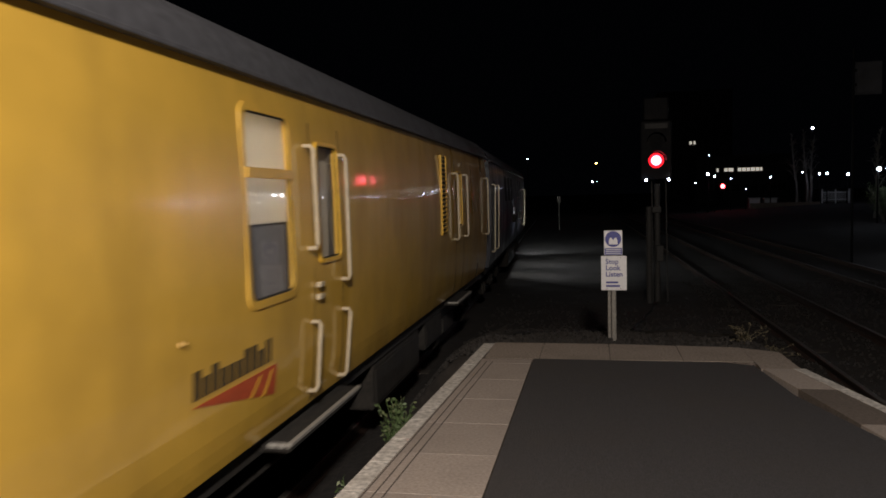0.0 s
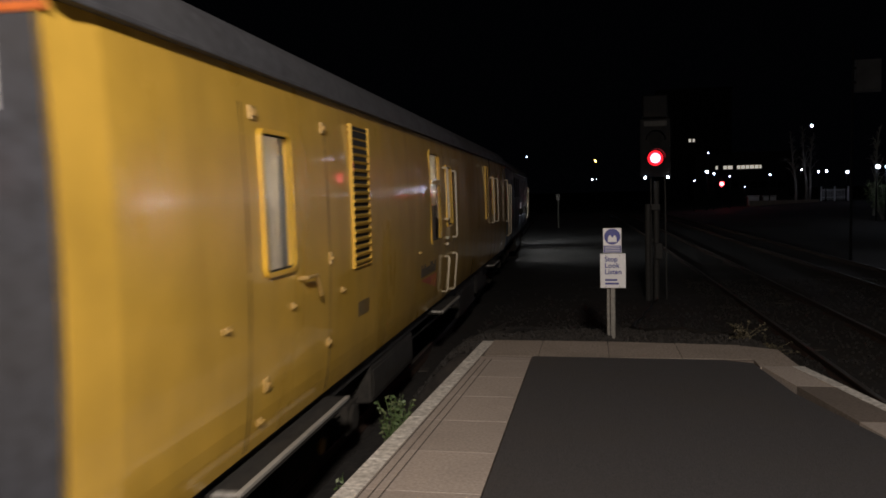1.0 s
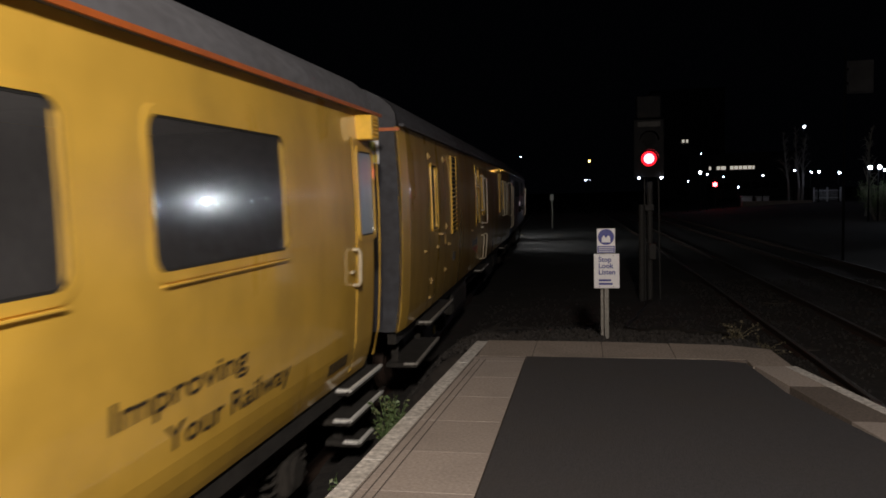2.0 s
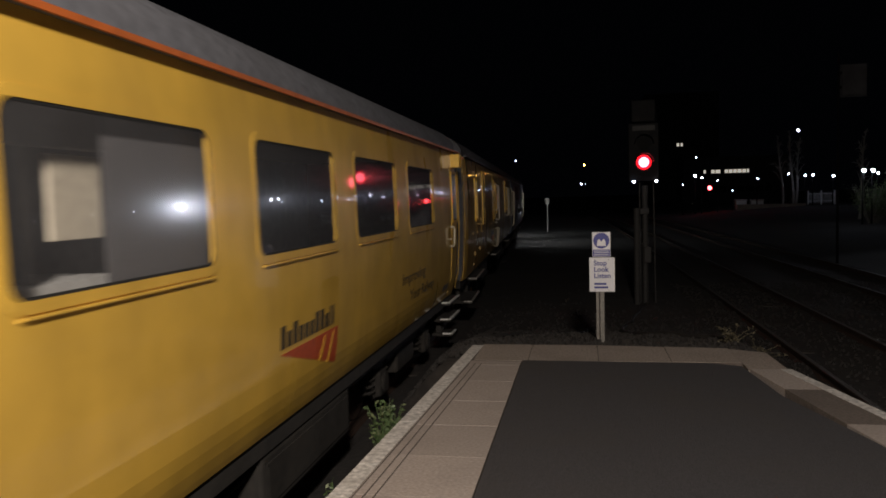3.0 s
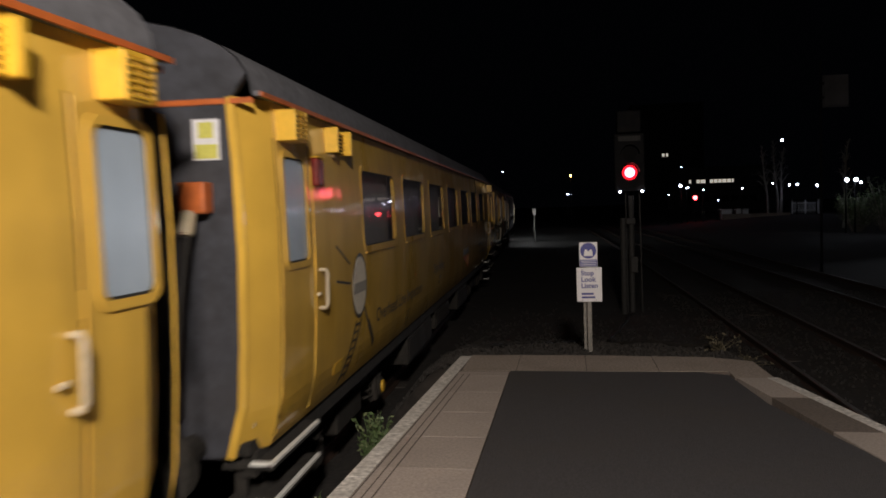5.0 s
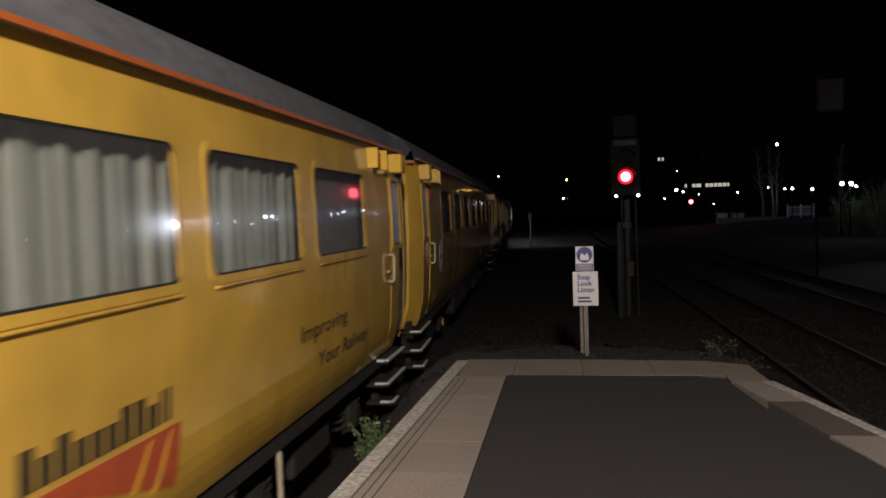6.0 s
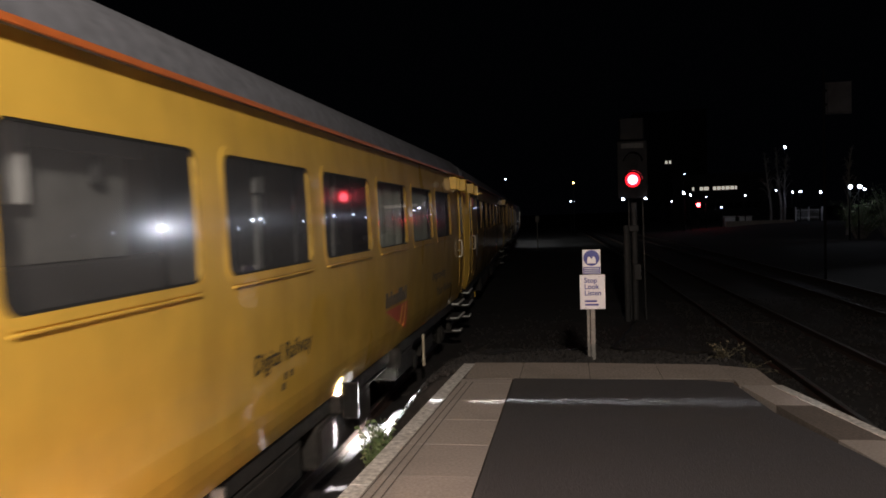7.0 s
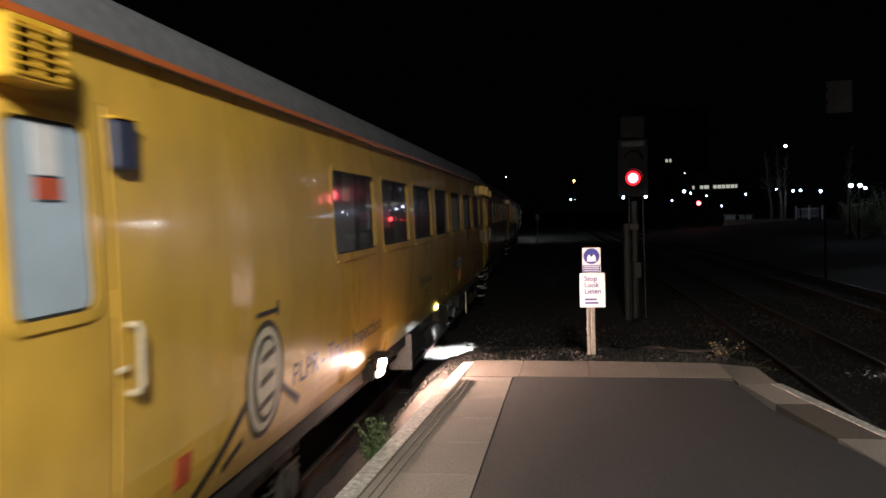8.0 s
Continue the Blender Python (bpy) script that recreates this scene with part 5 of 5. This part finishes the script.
build_cable([(1.5, 19.3), (0.75, 15.5), (0.7, 13.0), (0.85, 11.7), (1.3, 11.1), (1.75, 10.2), (2.3, 9.6)], 0.03, "black cable snaking over the ground to the signal")
build_cable([(-2.1, 9.6), (-1.2, 10.4), (-0.4, 12.0), (0.2, 15.0)], 0.025, "black cable lying on dark ballast")


def street_lamp(x, y, z, mat, size, label, post=True):
    g = ground_height(x, y)
    top = anchor("street_lamp", pose(x, y, g))
    tagged(top, label, "street lamp", "far lamps")
    h = z - g
    part("lamp_head", disc((0, -0.02, h), (0, 1, -0.3), size * 0.8, 0.05, 14, 0.01), mat, top, "glowing lamp head")
    part("lamp_case", box(-size * 1.2, size * 1.2, 0.08, 0.4, h - size * 0.2, h + size * 0.9, 0.02), SIGNAL_BLACK, top)
    part("post", tube([(0, 0.25, 0), (0, 0.25, h * 0.5), (0, 0.25, h)], [0.07, 0.055, 0.045]), SIGNAL_BLACK, top)


for x, y, z, mat, size, label in (
        (13.4, 97, 3.65, COLD_GLOW, 0.18, "far street lamp burning cold white"), (14.25, 97.4, 3.4, COLD_GLOW, 0.12, "far street lamp burning cold white"),
        (20.45, 97, 3.1, COLD_GLOW, 0.09, "small far lamp burning cold white"), (24.15, 98, 3.6, COLD_GLOW, 0.09, "small far lamp burning cold white"),
        (26.0, 98, 3.35, COLD_GLOW, 0.12, "far street lamp burning cold white"), (26.6, 97, 3.35, COLD_GLOW, 0.14, "far street lamp burning cold white"),
        (29.1, 98, 3.2, COLD_GLOW, 0.16, "far street lamp burning cold white"), (26.75, 104, 9.1, COLD_GLOW, 0.18, "tall floodlight burning white on a mast"),
        (0.43, 97, 5.36, WARM_GLOW, 0.12, "far amber street lamp"), (0.0, 97, 3.1, COLD_GLOW, 0.09, "small far lamp burning white"), (0.45, 98, 3.1, COLD_GLOW, 0.07, "small far lamp burning white"),
        (-7.9, 97, 6.13, COLD_GLOW, 0.07, "small far lamp burning white"), (13.8, 99, 5.96, COLD_GLOW, 0.06, "tiny far lamp burning white"), (12.0, 97, 2.64, COLD_GLOW, 0.07, "tiny far lamp burning white"),
        (17.7, 97, 1.8, COLD_GLOW, 0.06, "tiny far lamp burning white"), (16.0, 97, 3.05, COLD_GLOW, 0.07, "tiny far lamp burning white"),
        (19.7, 59.6, 2.9, YARD_GLOW, 0.15, "yard lamp shining white over a bush"), (20.35, 59.7, 2.9, YARD_GLOW, 0.15, "yard lamp shining white over a bush"),
        (24.2, 52.6, 2.7, COLD_GLOW, 0.16, "bright yard lamp burning white")):
    street_lamp(x, y, z, mat, size, label)
for bearing, z, size in ((25.4, 3.2, 0.16), (24.3, 3.2, 0.16), (23.2, 2.7, 0.12), (21.4, 3.2, 0.14), (31.5, 3.4, 0.17), (34.0, 3.3, 0.13), (37.5, 3.0, 0.13)):
    street_lamp(-4 + 88 * math.tan(radians(bearing)), 88, z, COLD_GLOW, size, "far yard lamp burning cold white")

far_signal = anchor("far_signal", pose(15.55, 100, ground_height(15.55, 100)))
tagged(far_signal, "far railway signal showing red", "railway signal")
part("lens", disc((0, 0, 2.95), (0, 1, 0), 0.24, 0.05, 14), FAR_RED_GLOW, far_signal, "glowing red lens")
part("backplate", box(-0.4, 0.4, 0.05, 0.12, 2.4, 3.8, 0.02), SIGNAL_BLACK, far_signal)
part("post", tube([(0, 0.2, 0), (0, 0.2, 3)], 0.07), SIGNAL_BLACK, far_signal)


def lit_building(name, label, x0, x1, y, depth, z1, rows):
    """A dark block with real window recesses, some lit. rows: (z0, z1, [(x0, x1, lit)])"""
    g = -1.2
    top = anchor(name, pose((x0 + x1) / 2, y, g))
    tagged(top, label, "building")
    cx = (x0 + x1) / 2
    part("wall", box(x0 - cx, x1 - cx, 0, depth, 0, z1 - g), FAR_WALL, top)
    part("roof", box(x0 - cx - 0.3, x1 - cx + 0.3, -0.3, depth + 0.3, z1 - g + 0.004, z1 - g + 0.35), FAR_WALL, top, "flat dark roof edge")
    for a, b, panes in rows:
        for p0, p1, lit in panes:
            win = part("window", box(p0 - cx - 0.08, p1 - cx + 0.08, -0.06, 0.0, a - g - 0.08, b - g + 0.08), FAR_WALL, top)
            part("pane", box(p0 - cx, p1 - cx, -0.09, -0.062, a - g, b - g), ROOM_GLOW if lit else NEAR_BLACK, win, "lit window pane" if lit else "")


def strip(x0, pattern, width, gap):
    out, x = [], x0
    for w, lit in pattern:
        out.append((x, x + w * width, lit))
        x += w * width + gap
    return out


lit_building("office_block", "long dark building with a lit strip of windows", 20.0, 40.0, 160, 12, 8.2,
             [(5.35, 6.0, strip(23.2, [(0.5, 0), (0.5, 1), (1.0, 0), (0.8, 1), (1.2, 1), (0.7, 0), (0.8, 1), (0.9, 1), (0.8, 1), (1.0, 1), (0.9, 1), (0.5, 1)], 0.75, 0.16)),
              (1.6, 2.8, strip(23.2, [(1.5, 0)] * 8, 0.9, 0.35))])
lit_building("tower_block", "tall dark block with two small lit windows", 17.0, 35.0, 210, 14, 27.0,
             [(13.7, 14.5, [(24.5, 25.1, 1), (25.5, 26.0, 1), (28, 29, 0), (32, 33, 0)]), (9.5, 10.6, [(24.4, 25.2, 0), (31.0, 31.4, 0), (28, 29, 0)])])


def far_fence():
    y = 100
    g = ground_height(28.3, y)
    top = anchor("picket_fence", pose(28.35, y, g))
    tagged(top, "white picket fence lit by a lamp", "fence")
    for x in (-1.5, 0.0, 1.5):
        part("post", box(x - 0.07, x + 0.07, -0.07, 0.07, 0, 1.65 - g * 0 + 0.05, 0.01), FENCE_PAINT, top)
    for z in (0.4, 1.25):
        part("fence_rail", box(-1.5, 1.5, 0.03, 0.07, z, z + 0.09), FENCE_PAINT, top)
    for k in range(19):
        x = -1.4 + k * 0.155
        part("picket", box(x - 0.025, x + 0.025, 0.0, 0.02, 0.15, 1.45), FENCE_PAINT, top)


far_fence()


def far_cabinet(x0, x1, z1):
    g = ground_height(x0, 98)
    top = anchor("trackside_cabinet", pose((x0 + x1) / 2, 98, g))
    tagged(top, "pale metal trackside cabinet", "cabinet", "trackside cabinets")
    w = (x1 - x0) / 2
    part("body", box(-w, w, 0, 0.6, 0, z1 - g - 0.06, 0.02), POST_PAINT, top)
    part("lid", box(-w - 0.04, w + 0.04, -0.05, 0.65, z1 - g - 0.06, z1 - g, 0.01), FENCE_PAINT, top)
    part("door", box(-w + 0.06, w - 0.06, -0.02, -0.002, 0.1, z1 - g - 0.12, 0.004), FENCE_PAINT, top)


far_cabinet(18.2, 19.5, 0.7)
far_cabinet(19.9, 21.4, 0.66)
tagged(link("low_wall", box(18.0, 25.6, 96, 96.4, -1.1, 0.12, 0.02), END_STRIP), "low dark wall beside the far yard", "wall", kind="structure")


def bare_tree(x, y, height, seed, lean):
    rnd = random.Random(seed)
    g = ground_height(x, y) - 0.05
    top = anchor("bare_tree", pose(x, y, g))
    tagged(top, "slender leafless birch with a pale trunk", "tree", "birches")
    bm = bmesh.new()
    pts = [Vector((lean * (k / 7) ** 1.5 + 0.08 * math.sin(k), 0.05 * math.cos(k * 2), height * k / 7)) for k in range(8)]
    put_tube(bm, pts, [0.17 * (1 - k / 8.5) for k in range(8)], 8)
    part("trunk", bm, BARK, top)
    bm = bmesh.new()
    for _ in range(26):
        t = rnd.uniform(0.3, 0.97) * 7
        k = int(t)
        p = pts[k].lerp(pts[k + 1], t - k)
        a = rnd.uniform(0, 6.28)
        out = Vector((math.cos(a) * 0.5, math.sin(a) * 0.5, rnd.uniform(0.7, 1.4))).normalized() * height * rnd.uniform(0.1, 0.28) * (1.25 - t / 7)
        q = p + out
        put_tube(bm, [p, p + out * 0.5 + Vector((0, 0, 0.1)), q], [0.045, 0.03, 0.012], 5)
        for _ in range(4):
            d = Vector((rnd.gauss(0, 0.4), rnd.gauss(0, 0.4), rnd.uniform(-0.2, 0.6))) * out.length * 0.5
            w = p + out * rnd.uniform(0.4, 1)
            put_tube(bm, [w, w + d * 0.6, w + d + Vector((0, 0, -0.1))], [0.018, 0.012, 0.006], 4)
    part("crown", bm, BARK, top)


bare_tree(24.9, 99, 9.0, 3, -0.5)
bare_tree(23.9, 99.5, 8.5, 5, -0.7)
bare_tree(25.3, 99.2, 8.2, 8, 0.4)
bare_tree(21.6, 66, 7.0, 11, 0.3)


def build_bush(x, y, height, spread, seed):
    rnd = random.Random(seed)
    g = ground_height(x, y)
    top = anchor("bush", pose(x, y, g))
    tagged(top, "untidy green bush caught by a yard lamp", "bush")
    stems, leaves = bmesh.new(), bmesh.new()
    for _ in range(60):
        a = rnd.uniform(0, 6.28)
        tip = Vector((math.cos(a) * spread * rnd.random(), math.sin(a) * spread * 0.6 * rnd.random(), height * rnd.uniform(0.35, 1)))
        put_tube(stems, [Vector((tip.x * 0.2, tip.y * 0.2, 0)), tip * 0.6, tip], [0.03, 0.02, 0.008], 4)
        for _ in range(60):
            p = tip * rnd.uniform(0.45, 1.0) + Vector((rnd.gauss(0, 0.22), rnd.gauss(0, 0.22), rnd.gauss(0, 0.2)))
            p.z = max(p.z, 0.05)
            d = Vector((rnd.gauss(0, 1), rnd.gauss(0, 1), rnd.gauss(0, 1))).normalized() * rnd.uniform(0.05, 0.12)
            n = d.cross(Vector((rnd.gauss(0, 1), rnd.gauss(0, 1), rnd.gauss(0, 1)))).normalized() * d.length * 0.4
            leaves.faces.new([leaves.verts.new(v) for v in (p, p + d * 0.5 + n, p + d, p + d * 0.5 - n)]).material_index = rnd.random() < 0.3
    part("stem_tuft", stems, BARK, top)
    part("foliage", leaves, [LEAF, PALE_LEAF], top)


build_bush(20.6, 60.5, 2.9, 2.2, 1)
build_bush(22.8, 61.0, 4.2, 2.0, 2)


def build_board():
    y = 30
    g = ground_height(9.1, y)
    top = anchor("board_on_mast", pose(9.05, y, g))
    tagged(top, "dark board hung high on a slim mast", "sign")
    part("mast", tube([(0, 0, 0), (0, 0, 4), (0, 0, 7.6)], [0.05, 0.04, 0.03]), SIGNAL_BLACK, top)
    part("board", box(0.12, 0.92, -0.03, 0.06, 4.95 - g, 6.0 - g, 0.02), FAR_WALL, top)
    part("board_rim", box(0.08, 0.96, 0.06, 0.1, 4.9 - g, 6.05 - g, 0.01), FAR_WALL, top)
    part("bracket", box(-0.02, 0.12, 0.0, 0.05, 5.2 - g, 5.3 - g), SIGNAL_BLACK, top)
    part("bracket", box(-0.02, 0.12, 0.0, 0.05, 5.7 - g, 5.8 - g), SIGNAL_BLACK, top)


build_board()

marker = anchor("marker_post", pose(-2.55, 60, ground_height(-2.55, 60)))
tagged(marker, "white trackside marker post with a small plate", "sign")
part("post", tube([(0, 0, 0), (0, 0, 2.2)], 0.05), POST_PAINT, marker)
part("plate", box(-0.14, 0.14, -0.07, -0.05, 2.1, 2.55, 0.005), POST_PAINT, marker)


# ---- movement ----
def gone(t):
    """How far the train has gone at t seconds."""
    return 5.6945 * t + 0.01403 * t * t - 0.001065 * (t - 4) ** 3


def motions():
    for c in TRAIN:
        walk(c.ob, [(k / 2, along(c.mid + gone(k / 2))) for k in range(17)])
    for w in WHEELS:
        place = w.location.copy()
        walk(w, [(k / 10, Matrix.Translation(place) @ pose(0, 0, 0, -math.degrees(gone(k / 10) / 0.46), 0, 0)) for k in range(81)])


motions()
